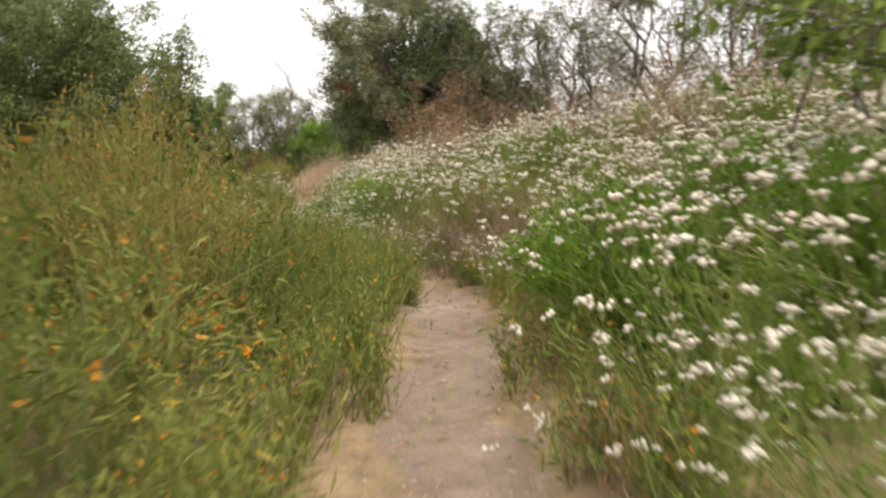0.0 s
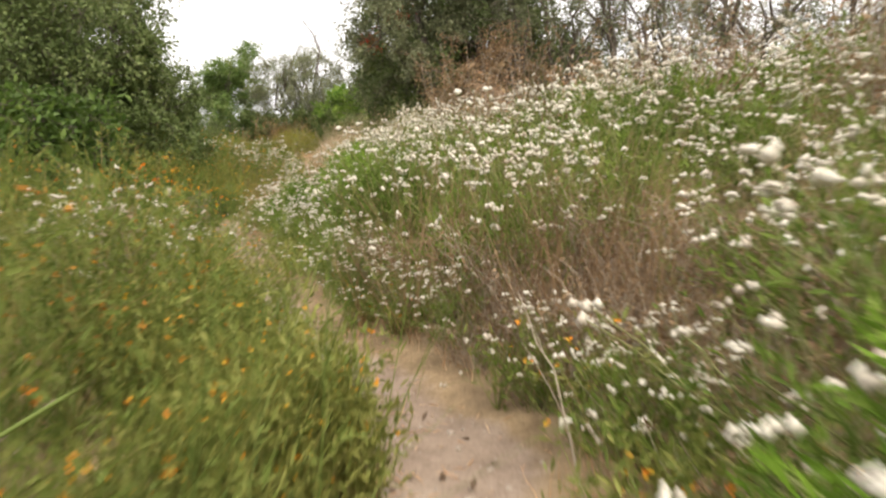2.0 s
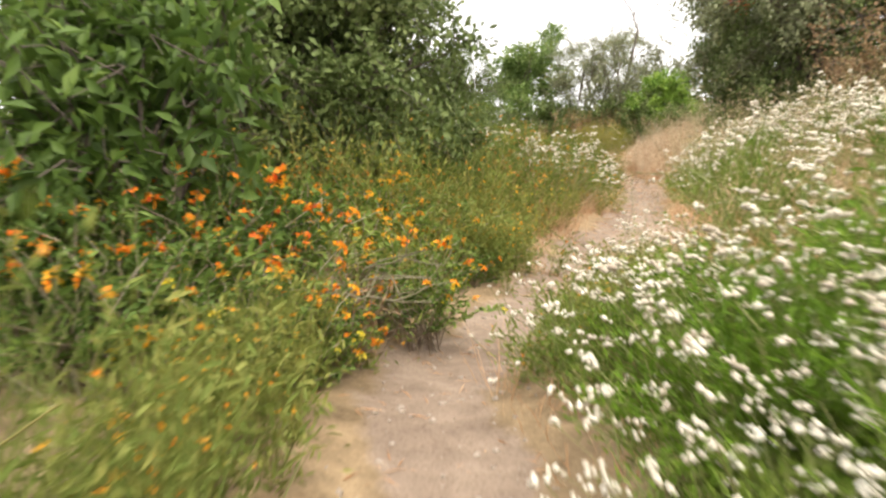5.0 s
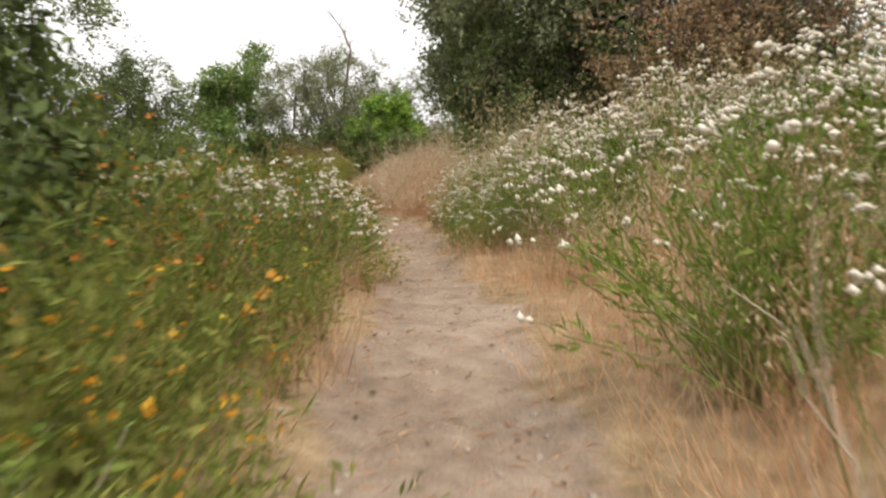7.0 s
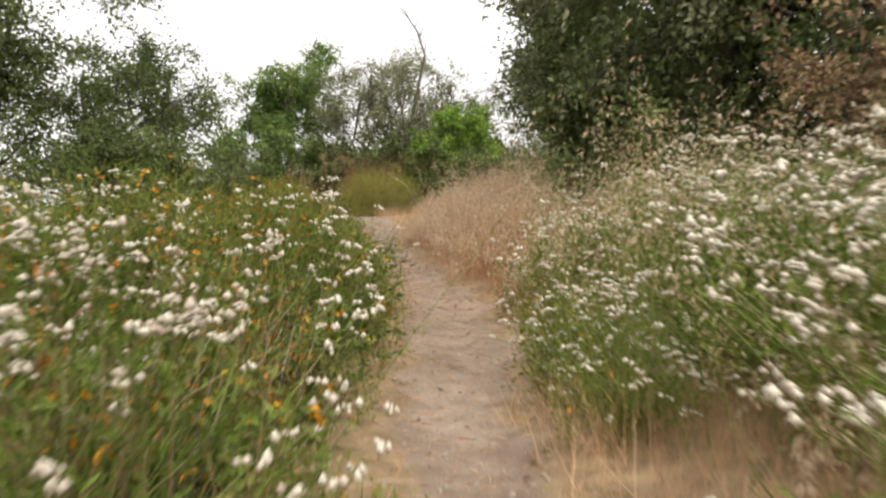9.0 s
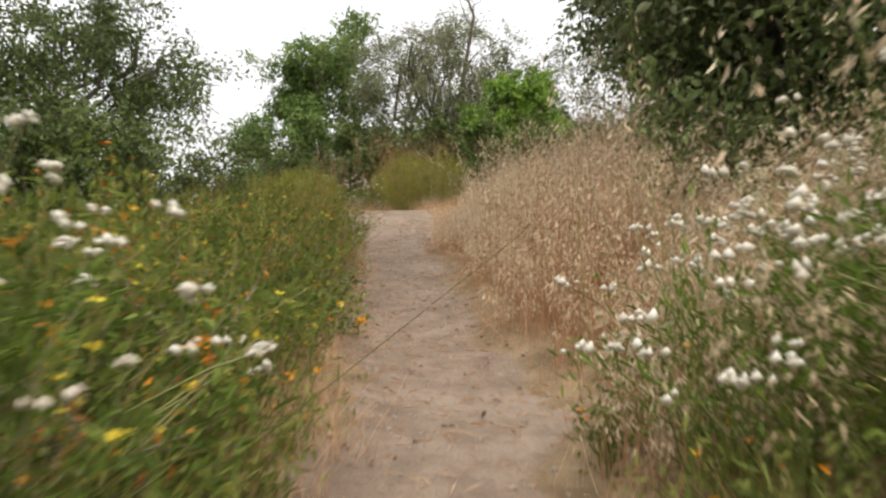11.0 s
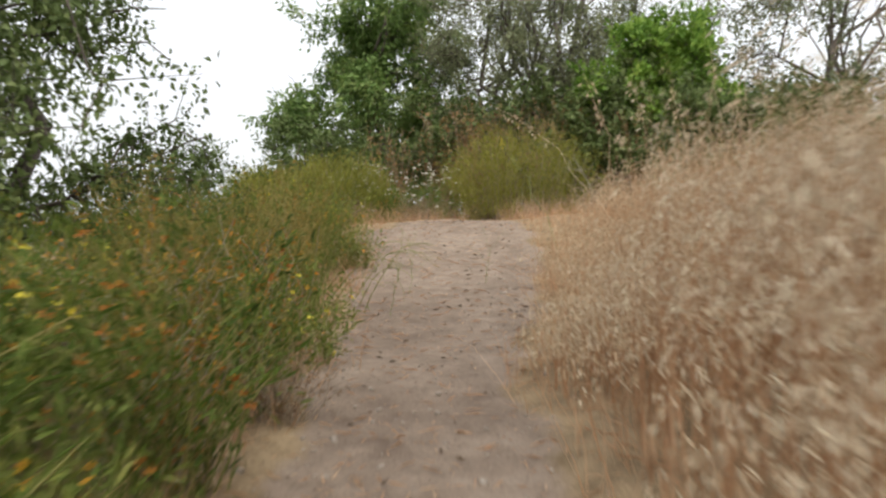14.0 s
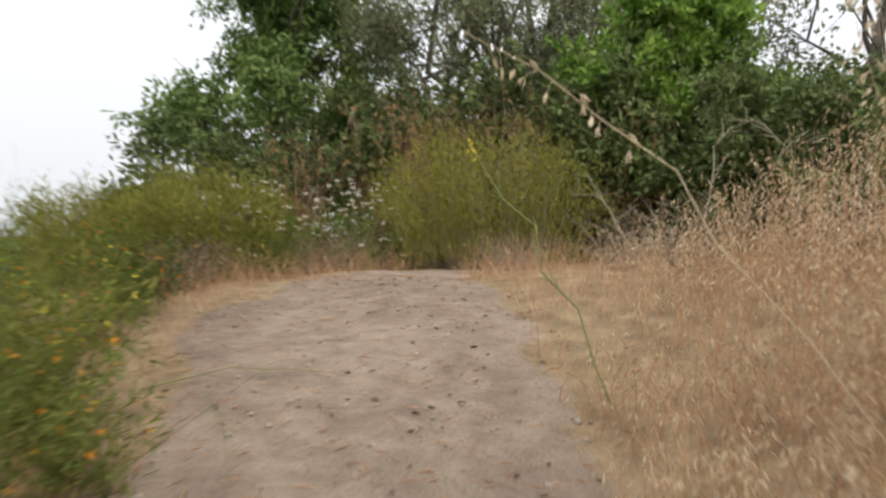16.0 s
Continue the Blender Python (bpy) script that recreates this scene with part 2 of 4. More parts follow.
def ground(x, y):
    """Height of the ground."""
    x, y = np.asarray(x, float), np.asarray(y, float)
    mid, half, z = trail_at(y)
    d = x - mid
    right, left = np.interp(y, BANKS[:, 0], BANKS[:, 1]), np.interp(y, BANKS[:, 0], BANKS[:, 2])
    r = np.clip(d - half - 0.1, 0, None)
    q = np.clip(-d - half - 0.1, 0, None)
    rise = right * 6 * (1 - np.exp(-r / 6)) + left * np.minimum(q, 9)
    rise = rise - 0.1 * np.clip(q - 6, 0, 200) - 0.03 * np.clip(r - 20, 0, 200) - 0.04 * np.clip(y - 60, 0, 300)
    lip = 0.05 * np.exp(-((np.abs(d) - half - 0.15) / 0.18) ** 2)
    return z + rise + lip * (y < 29) + bumps(x, y)


def make_ground():
    d_near = np.arange(-1.9, 1.91, 0.075)
    grow = 1.9 + np.cumsum(0.09 * 1.115 ** np.arange(64))
    ds = np.concatenate([-grow[::-1], d_near, grow])
    ahead = 37 + np.cumsum(0.16 * 1.12 ** np.arange(56))
    back = -6 - np.cumsum(0.2 * 1.15 ** np.arange(42))
    ys = np.concatenate([back[::-1], np.arange(-6, 37.05, 0.13), ahead])
    D, Y = np.meshgrid(ds, ys)
    mid, half, _ = trail_at(Y)
    X = D + mid
    Z = ground(X, Y)
    V = np.stack([X, Y, Z], -1).reshape(-1, 3)
    ny, nx = X.shape
    i = np.arange(ny * nx).reshape(ny, nx)
    F = np.stack([i[:-1, :-1], i[:-1, 1:], i[1:, 1:], i[1:, :-1]], -1).reshape(-1, 4)
    me = mesh_of("ground", V, F, M_EARTH)
    me.shade_smooth()
    half = half + 0.06 * np.sin(3.1 * Y + 1.0) * np.sign(D) + 0.05 * np.sin(7.7 * Y + D)
    trail = np.clip(0.45 + (half - np.abs(D)) / 0.25, 0, 1)
    wild = np.clip((np.hypot(np.abs(D), np.clip(Y - 36, 0, None)) - 9) / 8, 0, 1)
    for name, val in (("trail", trail), ("wild", wild)):
        me.attributes.new(name, "FLOAT", "POINT").data.foreach_set("value", val.ravel().astype(np.float32))
    return tagged(new("ground", me), "bare sandy trail through dry scrub and leaf litter", "ground", kind="structure")


# ---- mesh helpers ----
RNG = np.random.default_rng(7)


def mesh_of(name, V, F, mat):
    me = bpy.data.meshes.new(name)
    V, F = np.asarray(V, np.float32), np.asarray(F, np.int32)
    me.vertices.add(len(V))
    me.vertices.foreach_set("co", V.ravel())
    me.loops.add(F.size)
    me.loops.foreach_set("vertex_index", F.ravel())
    me.polygons.add(len(F))
    me.polygons.foreach_set("loop_start", np.arange(0, F.size, F.shape[1], dtype=np.int32))
    me.update(calc_edges=True)
    me.materials.append(mat)
    return me


def merged(pieces):
    """Joins (V, F) pairs of triangles into one."""
    Vs, Fs, n = [], [], 0
    for V, F in pieces:
        Vs.append(V)
        Fs.append(F + n)
        n += len(V)
    return np.concatenate(Vs), np.concatenate(Fs)


def unit(v):
    return v / np.maximum(np.linalg.norm(v, axis=-1, keepdims=True), 1e-9)


def leaves(P, along, length, width, fold=0.25, twist=None):
    """Folded leaves: two triangles each, at P, pointing along."""
    n = len(P)
    along = unit(along)
    side = np.cross(along, unit(RNG.normal(size=(n, 3)) * (1, 1, 0.35) + (0, 0, 0.9 if twist is None else twist)))
    side = unit(side)
    up = np.cross(side, along)
    length, width = np.broadcast_to(length, n)[:, None], np.broadcast_to(width, n)[:, None]
    midp = P + along * length * 0.45
    V = np.stack([P, midp + side * width / 2 + up * width * fold, P + along * length - up * length * 0.08,
                  midp - side * width / 2 + up * width * fold], 1).reshape(-1, 3)
    b = np.arange(n)[:, None] * 4
    return V, np.concatenate([b + (0, 1, 2), b + (0, 2, 3)])


def ribbons(P, width):
    """Blades along paths P (n, k, 3), tapering to the tip."""
    n, k, _ = P.shape
    ang = RNG.uniform(0, 6.283, n)
    side = np.stack([np.cos(ang), np.sin(ang), 0 * ang], -1)[:, None, :]
    w = (np.broadcast_to(width, n)[:, None] * np.linspace(1, 0.25, k))[..., None] / 2
    V = np.stack([P - side * w, P + side * w], 2).reshape(-1, 3)
    base = (np.arange(n) * 2 * k)[:, None] + np.arange(k - 1) * 2
    b = base.reshape(-1, 1)
    return V, np.concatenate([b + (0, 1, 3), b + (0, 3, 2)])


def tubes(P, radius, sides=3):
    """Round stems along paths P (n, k, 3); radius (n, k)."""
    n, k, _ = P.shape
    radius = np.broadcast_to(radius, (n, k))
    t = unit(np.gradient(P, axis=1))
    ref = np.where(np.abs(t[:, :1, 2:]) > 0.8, (1.0, 0, 0), (0, 0, 1.0))
    u = unit(np.cross(t, ref))
    v = np.cross(t, u)
    a = np.arange(sides) * 2 * np.pi / sides
    V = P[:, :, None] + radius[..., None, None] * (np.cos(a)[:, None] * u[:, :, None] + np.sin(a)[:, None] * v[:, :, None])
    i = np.arange(n * k * sides).reshape(n, k, sides)
    j = np.roll(i, -1, 2)
    A, B, C, D = i[:, :-1].ravel(), j[:, :-1].ravel(), j[:, 1:].ravel(), i[:, 1:].ravel()
    return V.reshape(-1, 3), np.concatenate([np.stack([A, B, C], -1), np.stack([A, C, D], -1)])


def arcs(base, tip, k, sag=0.15, wobble=0.03):
    """Bent paths from base to tip: they start steeper than the chord."""
    s = np.linspace(0, 1, k)[None, :, None]
    chord = tip - base
    P = base[:, None] + chord[:, None] * s
    P[..., 2] += (sag * np.linalg.norm(chord, axis=1))[:, None] * np.sin(np.pi * s[..., 0])
    return P + RNG.normal(size=P.shape) * wobble * np.linalg.norm(chord, axis=1)[:, None, None] * np.sin(np.pi * s)


def along_path(P, s):
    """Points at share s of paths P (n, k, 3): the point and the direction."""
    n, k, _ = P.shape
    f = np.clip(s, 0, 0.999) * (k - 1)
    i = f.astype(int)
    r = np.arange(n)
    a, b = P[r, i], P[r, i + 1]
    return a + (b - a) * (f - i)[:, None], unit(b - a)


def ico():
    bm = bmesh.new()
    bmesh.ops.create_icosphere(bm, subdivisions=1, radius=1)
    V = np.array([v.co[:] for v in bm.verts])
    F = np.array([[v.index for v in f.verts] for f in bm.faces])
    bm.free()
    return V, F


ICO_V, ICO_F = ico()


def blobs(P, size):
    """Small lumps, jittered."""
    n = len(P)
    V = ICO_V[None] * (1 + RNG.normal(size=(n, 12, 1)) * 0.22) * np.broadcast_to(size, n)[:, None, None]
    V = V * (1, 1, 0.75) + P[:, None]
    return V.reshape(-1, 3), (ICO_F[None] + (np.arange(n) * 12)[:, None, None]).reshape(-1, 3)


OCT_V = np.array([(1, 0, 0), (-1, 0, 0), (0, 1, 0), (0, -1, 0), (0, 0, 1), (0, 0, -1)], float)
OCT_F = np.array([(0, 2, 4), (2, 1, 4), (1, 3, 4), (3, 0, 4), (2, 0, 5), (1, 2, 5), (3, 1, 5), (0, 3, 5)])


def florets(P, size):
    """Tiny buds, each turned and jittered."""
    n = len(P)
    a = RNG.uniform(0, 6.283, n)
    c, s = np.cos(a)[:, None], np.sin(a)[:, None]
    V = OCT_V[None] * (1 + RNG.normal(size=(n, 6, 1)) * 0.25) * np.broadcast_to(size, n)[:, None, None]
    V = np.stack([V[..., 0] * c - V[..., 1] * s, V[..., 0] * s + V[..., 1] * c + V[..., 2] * 0.3, V[..., 2]], -1) + P[:, None]
    return V.reshape(-1, 3), (OCT_F[None] + (np.arange(n) * 6)[:, None, None]).reshape(-1, 3)


def flowers(P, facing, size, petals=5):
    """Open flowers of folded petals."""
    n = len(P)
    facing = unit(facing)
    u = unit(np.cross(facing, (0.3, 0.2, 1.0)))
    v = np.cross(facing, u)
    out = []
    for i in range(petals):
        a = i * 2 * math.pi / petals
        way = unit(u * math.cos(a) + v * math.sin(a) + facing * 0.55)
        out.append(leaves(P, way, size, np.asarray(size) * 0.75, 0.1))
    return merged(out)


def part(name, mesh_data, mat, parent, label=""):
    V, F = mesh_data
    ob = new(name, mesh_of(name, V, F, mat))
    ob.parent = parent
    return tagged(ob, label)


def disc(n, r, power=0.5):
    a, q = RNG.uniform(0, 6.283, n), r * RNG.uniform(0, 1, n) ** power
    return q * np.cos(a), q * np.sin(a)

# ---- the land ----
make_ground()

# ---- kinds of plants ----


def mass(name, mesh_data, mat, parent, label=""):
    """A part of countless small pieces."""
    return tagged(part(name, mesh_data, mat, parent, label), kind="stuff")


def root(name, label, category, group=""):
    return tagged(new(name), label, category, group)


def head_mesh(size):
    """One flower head: a tight cluster of small florets."""
    n = 24
    x, y = disc(n, size * 0.85)
    P = np.stack([x, y, (0.45 - 0.6 * (np.hypot(x, y) / size) ** 2 + RNG.uniform(-0.18, 0.18, n)) * size], -1)
    return florets(P, RNG.uniform(0.2, 0.34, n) * size)


HEADS = [mesh_of("flower_head", *head_mesh(s), M_HEAD) for s in (0.018, 0.022, 0.027, 0.032)]


def buckwheat(label, near, r=0.55, h=0.75, n_leaf=1800, n_head=62, stems=55, leaf=1.0, green=None):
    """Round shrub: many thin stems with bundles of narrow leaves; bare upper stalks that carry white heads."""
    thing = root("buckwheat_shrub", label, "shrub", "flowering scrub along the trail")
    n = stems
    bx, by = disc(n, 0.12)
    tx, ty = disc(n, r, 0.55)
    base = np.stack([bx, by, np.full(n, -0.04)], -1)
    tip = np.stack([tx, ty, h * (0.62 + 0.3 * RNG.uniform(size=n) - 0.45 * (np.hypot(tx, ty) / r) ** 2)], -1)
    S = arcs(base, tip, 4, 0.1, 0.05)
    mass("stem_cluster", tubes(S, np.linspace(0.0045, 0.0022, 4)[None]), M_BUCK_STEM, thing)
    pick = RNG.integers(0, n, n_leaf)
    P, way = along_path(S[pick], RNG.uniform(0.1, 1.0, n_leaf) ** 0.8)
    out = unit(way * 0.9 + RNG.normal(size=(n_leaf, 3)) * 0.6 + (0, 0, 0.35))
    mass("foliage", leaves(P + RNG.normal(size=P.shape) * 0.03, out, leaf * RNG.uniform(0.027, 0.068, n_leaf), leaf * RNG.uniform(0.0065, 0.013, n_leaf)), green or M_BUCK_LEAF, thing)
    pick = RNG.integers(0, n, n_head)
    P, way = along_path(S[pick], np.full(n_head, 0.97))
    lean = unit(way + RNG.normal(size=(n_head, 3)) * 0.45 + (0, 0, 0.45))
    top = P + lean * RNG.uniform(0.05, 0.26, n_head)[:, None]
    lone = min(12, n_head) if near else 0
    if near:
        mass("stalk_cluster", tubes(arcs(P[lone:], top[lone:], 3, 0.04, 0.02), np.full((1, 3), 0.0016)), M_BUCK_STEM, thing, "thin bare stalks")
    for i in range(lone):
        bare = part("flower_stalk", tubes(arcs(P[i:i + 1], top[i:i + 1], 4, 0.04, 0.02), np.full((1, 4), 0.0018), 4), M_BUCK_STEM, thing)
        ob = new("flower_head", HEADS[i % 4])
        ob.parent = bare
        ob.location = top[i]
        ob.rotation_euler = (RNG.uniform(-0.4, 0.4), RNG.uniform(-0.4, 0.4), RNG.uniform(0, 6))
    rest = top[lone:]
    m = 4 if near else 2
    Q = np.repeat(rest, m, 0) + RNG.normal(size=(len(rest) * m, 3)) * (0.018, 0.018, 0.006)
    mass("flower_cluster", florets(Q, RNG.uniform(0.0085, 0.0145, len(Q)) * (1 if near else 1.05)), M_HEAD, thing, "white flower heads")
    return thing


def broom(label, r=0.5, h=0.75, n=60, n_leaf=1600, n_flower=70, petal=None, leaf=1.0, green=None):
    """Wispy upright shrub of thin green rods with tiny leaves and small rust-orange flowers."""
    thing = root("wispy_shrub", label, "shrub", "flowering scrub along the trail")
    bx, by = disc(n, 0.15)
    tx, ty = disc(n, r, 0.6)
    base = np.stack([bx, by, np.full(n, -0.04)], -1)
    tip = np.stack([tx, ty, h * RNG.uniform(0.45, 1.0, n) * (1 - 0.3 * (np.hypot(tx, ty) / r) ** 2)], -1)
    S = arcs(base, tip, 4, 0.12, 0.05)
    mass("stem_cluster", tubes(S, np.linspace(0.003, 0.0014, 4)[None]), M_DEER_STEM, thing)
    pick = RNG.integers(0, n, n_leaf)
    P, way = along_path(S[pick], RNG.uniform(0.12, 1.0, n_leaf))
    out = unit(way * 0.7 + RNG.normal(size=(n_leaf, 3)) * 0.7 + (0, 0, 0.2))
    mass("foliage", leaves(P + RNG.normal(size=P.shape) * 0.025, out, leaf * RNG.uniform(0.024, 0.068, n_leaf), leaf * RNG.uniform(0.0055, 0.013, n_leaf)), green or M_DEER_LEAF, thing)
    pick = RNG.integers(0, n, n_flower)
    P, way = along_path(S[pick], RNG.uniform(0.55, 1.0, n_flower))
    mass("blossom_cluster", flowers(P, way + RNG.normal(size=P.shape) * 0.6, RNG.uniform(0.01, 0.022, n_flower), 3), petal or M_RUST, thing, "small rust-orange blossoms")
    return thing


def orange_bush(label, r=0.5, h=0.75, n_leaf=1700, n_flower=34):
    """Leafy low bush with open orange and yellow flowers, brown dead twigs at its foot."""
    thing = root("orange_flower_bush", label, "shrub", "flowering scrub along the trail")
    n = 45
    bx, by = disc(n, 0.14)
    tx, ty = disc(n, r, 0.6)
    base = np.stack([bx, by, np.full(n, -0.04)], -1)
    tip = np.stack([tx, ty, h * RNG.uniform(0.4, 1.0, n) * (1 - 0.35 * (np.hypot(tx, ty) / r) ** 2)], -1)
    S = arcs(base, tip, 5, 0.12, 0.05)
    mass("stem_cluster", tubes(S, np.linspace(0.005, 0.002, 5)[None]), M_TWIG, thing, "brown twiggy stems")
    pick = RNG.integers(0, n, n_leaf)
    P, way = along_path(S[pick], RNG.uniform(0.3, 1.0, n_leaf))
    out = unit(way * 0.4 + RNG.normal(size=(n_leaf, 3)) * (1, 1, 0.5) + (0, 0, 0.1))
    mass("foliage", leaves(P, out, RNG.uniform(0.03, 0.065, n_leaf), RNG.uniform(0.012, 0.024, n_leaf)), M_BROAD, thing)
    pick = RNG.integers(0, n, n_flower)
    P, way = along_path(S[pick], RNG.uniform(0.8, 1.0, n_flower))
    for i in range(n_flower):
        me = FLOWERS[i % len(FLOWERS)]
        ob = new("flower", me)
        ob.parent = thing
        ob.location = P[i] + way[i] * 0.02
        ob.rotation_euler = (RNG.uniform(-0.9, 0.9), RNG.uniform(-0.9, 0.9), RNG.uniform(0, 6))
    return thing


def flower_mesh(size, mat):
    P = np.array([(0, 0, 0), (0.8, 0.3, -0.4), (-0.5, 0.8, -0.3)]) * size
    cup = flowers(P, np.array([(0, 0, 1.0), (0.6, 0.2, 0.8), (-0.4, 0.7, 0.6)]), size * np.array([1, 0.85, 0.7]))
    throat = tubes(np.array([[(0, 0, -size), (0, 0, -size * 0.4), (0, 0, 0.004)]]), np.array([[0.002, 0.004, 0.007]]), 5)
    return mesh_of("flower", *merged([cup, throat]), mat)


FLOWERS = [flower_mesh(0.027, M_ORANGE), flower_mesh(0.022, M_ORANGE), flower_mesh(0.02, M_YELLOW), flower_mesh(0.03, M_ORANGE)]


def dry_brush(label, r=0.45, h=0.5, n=80, n_leaf=900, mat=None, leaf=1.0):
    """Low dead brush: fine brown twigs with dry leaves."""
    thing = root("dry_brush", label, "shrub", "dry brush")
    bx, by = disc(n, 0.2)
    tx, ty = disc(n, r, 0.6)
    base = np.stack([bx, by, np.full(n, -0.04)], -1)
    tip = np.stack([tx, ty, h * RNG.uniform(0.3, 1.0, n)], -1)
    S = arcs(base, tip, 4, 0.1, 0.09)
    mass("twig_cluster", tubes(S, np.linspace(0.0035, 0.0012, 4)[None]), M_TWIG, thing)
    pick = RNG.integers(0, n, n_leaf)
    P, way = along_path(S[pick], RNG.uniform(0.2, 1.0, n_leaf))
    mass("dry_foliage", leaves(P, unit(RNG.normal(size=P.shape)), leaf * RNG.uniform(0.015, 0.045, n_leaf), leaf * RNG.uniform(0.006, 0.014, n_leaf)), mat or M_BROWN, thing)
    return thing


def tree(name, label, height, radius, low, leaf_mat, seed, clusters=110, per=230, leaf=(0.07, 0.034), clump=0.5, stems=3,
         bare=0.0, droop=0.0, trunk_r=0.11, group="", limbs=18):
    """A tree or large shrub: tapered trunks, limbs that reach out to leafy clumps, gaps between them, an uneven outline."""
    rng = np.random.default_rng(seed)
    thing = root(name, label, "tree", group)
    k = 7
    a = rng.uniform(0, 6.283, stems)
    base = np.stack([0.22 * np.cos(a), 0.22 * np.sin(a), np.full(stems, -0.15)], -1)
    tip = np.stack([radius * 0.35 * np.cos(a), radius * 0.35 * np.sin(a), height * rng.uniform(0.6, 0.85, stems)], -1)
    T = arcs(base, tip, k, 0.05, 0.06)
    for i in range(stems):
        part("trunk", tubes(T[i:i + 1], np.linspace(trunk_r, trunk_r * 0.22, k)[None], 7), M_BARK, thing, "dark furrowed bark")
    # clumps: towards the outside of a lumpy egg
    lobes = unit(rng.normal(size=(11, 3)))
    reach = rng.uniform(0.72, 1.18, 11)
    way = unit(rng.normal(size=(clusters, 3)))
    full = way / np.sum(np.abs(way) ** 3, axis=1, keepdims=True) ** (1 / 3)      # fuller than an egg
    best = np.argmax(way @ lobes.T, 1)
    far = rng.uniform(0.2, 1.0, clusters) ** 0.5 * reach[best]
    mid = (low + height) / 2
    C = full * far[:, None] * (radius, radius, (height - low) / 2) + (0, 0, mid)
    main = rng.choice(clusters, limbs, replace=False)
    frac = np.clip((C[main, 2] - 0.3 * height) / height, 0.06, 0.95)
    B, _ = along_path(T[rng.integers(0, stems, limbs)], frac)
    L = arcs(B, C[main], 7, 0.10, 0.07)
    for i in range(limbs):
        part("limb", tubes(L[i:i + 1], np.linspace(0.42, 0.07, 7)[None] * trunk_r, 5), M_BARK, thing)
    # each clump hangs on the limb next to it
    joint = L[:, 2:6].reshape(-1, 3)
    near = np.argmin(np.linalg.norm(C[:, None] - joint[None], axis=2), 1)
    A = arcs(joint[near], C, 5, 0.08, 0.08)
    tw = 6
    P0, _ = along_path(np.repeat(A, tw, 0), rng.uniform(0.45, 0.98, clusters * tw))
    end = P0 + unit(rng.normal(size=P0.shape) + (0, 0, 0.1 - droop)) * clump * rng.uniform(0.5, 1.25, (len(P0), 1))
    W = arcs(P0, end, 4, 0.05 - droop * 0.1, 0.08)
    mass("twig_cluster", merged([tubes(A, np.linspace(0.016, 0.006, 5)[None] * trunk_r / 0.11), tubes(W[:, ::3] if bare < 0.3 else W[:, (0, 2, 3)], np.array([[0.006, 0.002]] if bare < 0.3 else [[0.007, 0.005, 0.002]]))]), M_BARK, thing)
    leafy = np.nonzero(rng.uniform(size=len(W)) >= bare)[0]
    n = clusters * per
    pk = rng.choice(leafy, n)
    P, d = along_path(W[pk], rng.uniform(0.05, 1.0, n))
    P = P + rng.normal(size=P.shape) * clump * 0.16
    out = unit(d * 0.6 + rng.normal(size=P.shape) * 0.75 + (0, 0, -0.15 - droop))
    mass("crown", leaves(P, out, leaf[0] * rng.uniform(0.6, 1.3, n), leaf[1] * rng.uniform(0.7, 1.25, n)), leaf_mat, thing)
    return thing


def at(x, y, turn=0.0, size=1.0, sink=0.0, tilt=(0, 0)):
    return pose(x, y, float(ground(x, y)) - sink, tilt[0], tilt[1], turn) @ Matrix.Diagonal((size, size, size, 1))


def put(ob, x, y, turn=0.0, size=1.0, tilt=(0, 0)):
    ob.matrix_basis = at(x, y, turn, size, 0, tilt)
    return ob


def spread(kinds, y0, y1, d0, d1, step, sizes, seed, keep=1.0):
    """Copies of the kinds over a strip beside the trail; d is the distance from the trail's edge (left is negative)."""
    rng = np.random.default_rng(seed)
    for y in np.arange(y0, y1, step):
        for d in np.arange(d0, d1, step):
            if rng.uniform() > keep:
                continue
            yy, dd = y + rng.uniform(-0.4, 0.4) * step, d + rng.uniform(-0.4, 0.4) * step
            mid, half, _ = trail_at(yy)
            size = rng.uniform(*sizes)
            side, off = (1 if dd > 0 else -1), float(half) + abs(dd)
            size = max(min(size, (off - 0.1) / 0.75), min(sizes[0], 0.55))
            x = float(mid) + side * max(off, 0.72 * size + 0.1)
            src = kinds[int(rng.integers(len(kinds)))]
            used = src.get("placed")
            m = at(x, yy, rng.uniform(0, 360), size, 0.02, rng.uniform(-6, 6, 2))
            if used is None:
                src["placed"] = 1
                src.matrix_basis = m
            else:
                ob = copy_thing(src, Matrix.Identity(4))
                ob.matrix_basis = m


# ---- large trees ----
put(tree("oak_tree", "dark evergreen oak with a dense rounded crown", 9.6, 3.5, 0.3, M_OAK, 11, 260, 240, (0.11, 0.062), 0.75, 3, 0.0, 0.2, 0.2, limbs=26), -14.9, 26.8)
put(tree("oak_tree", "evergreen oak with drooping leafy outer branches", 4.35, 2.2, -0.6, M_OAK, 23, 130, 230, (0.075, 0.042), 0.55, 3, 0.0, 0.35, 0.12, limbs=22), -11.25, 28.7)
put(tree("oak_tree", "low dense dark green oak scrub beside the trail", 4.2, 1.8, -0.9, M_OAK, 12, 280, 210, (0.075, 0.042), 0.45, 4, 0, 0.1, 0.07), -6.45, 14.2)
put(tree("oak_tree", "low spreading oak scrub at the foot of the taller oaks", 2.3, 1.25, -0.4, M_OAK, 43, 110, 200, (0.075, 0.042), 0.4, 4, 0, 0.1, 0.05), -5.45, 14.5)
put(tree("oak_tree", "tall dark oak thicket behind the low scrub", 5.4, 2.3, -0.4, M_OAK, 30, 150, 200, (0.1, 0.055), 0.55, 4, 0, 0.1, 0.09), -8.7, 15.4)
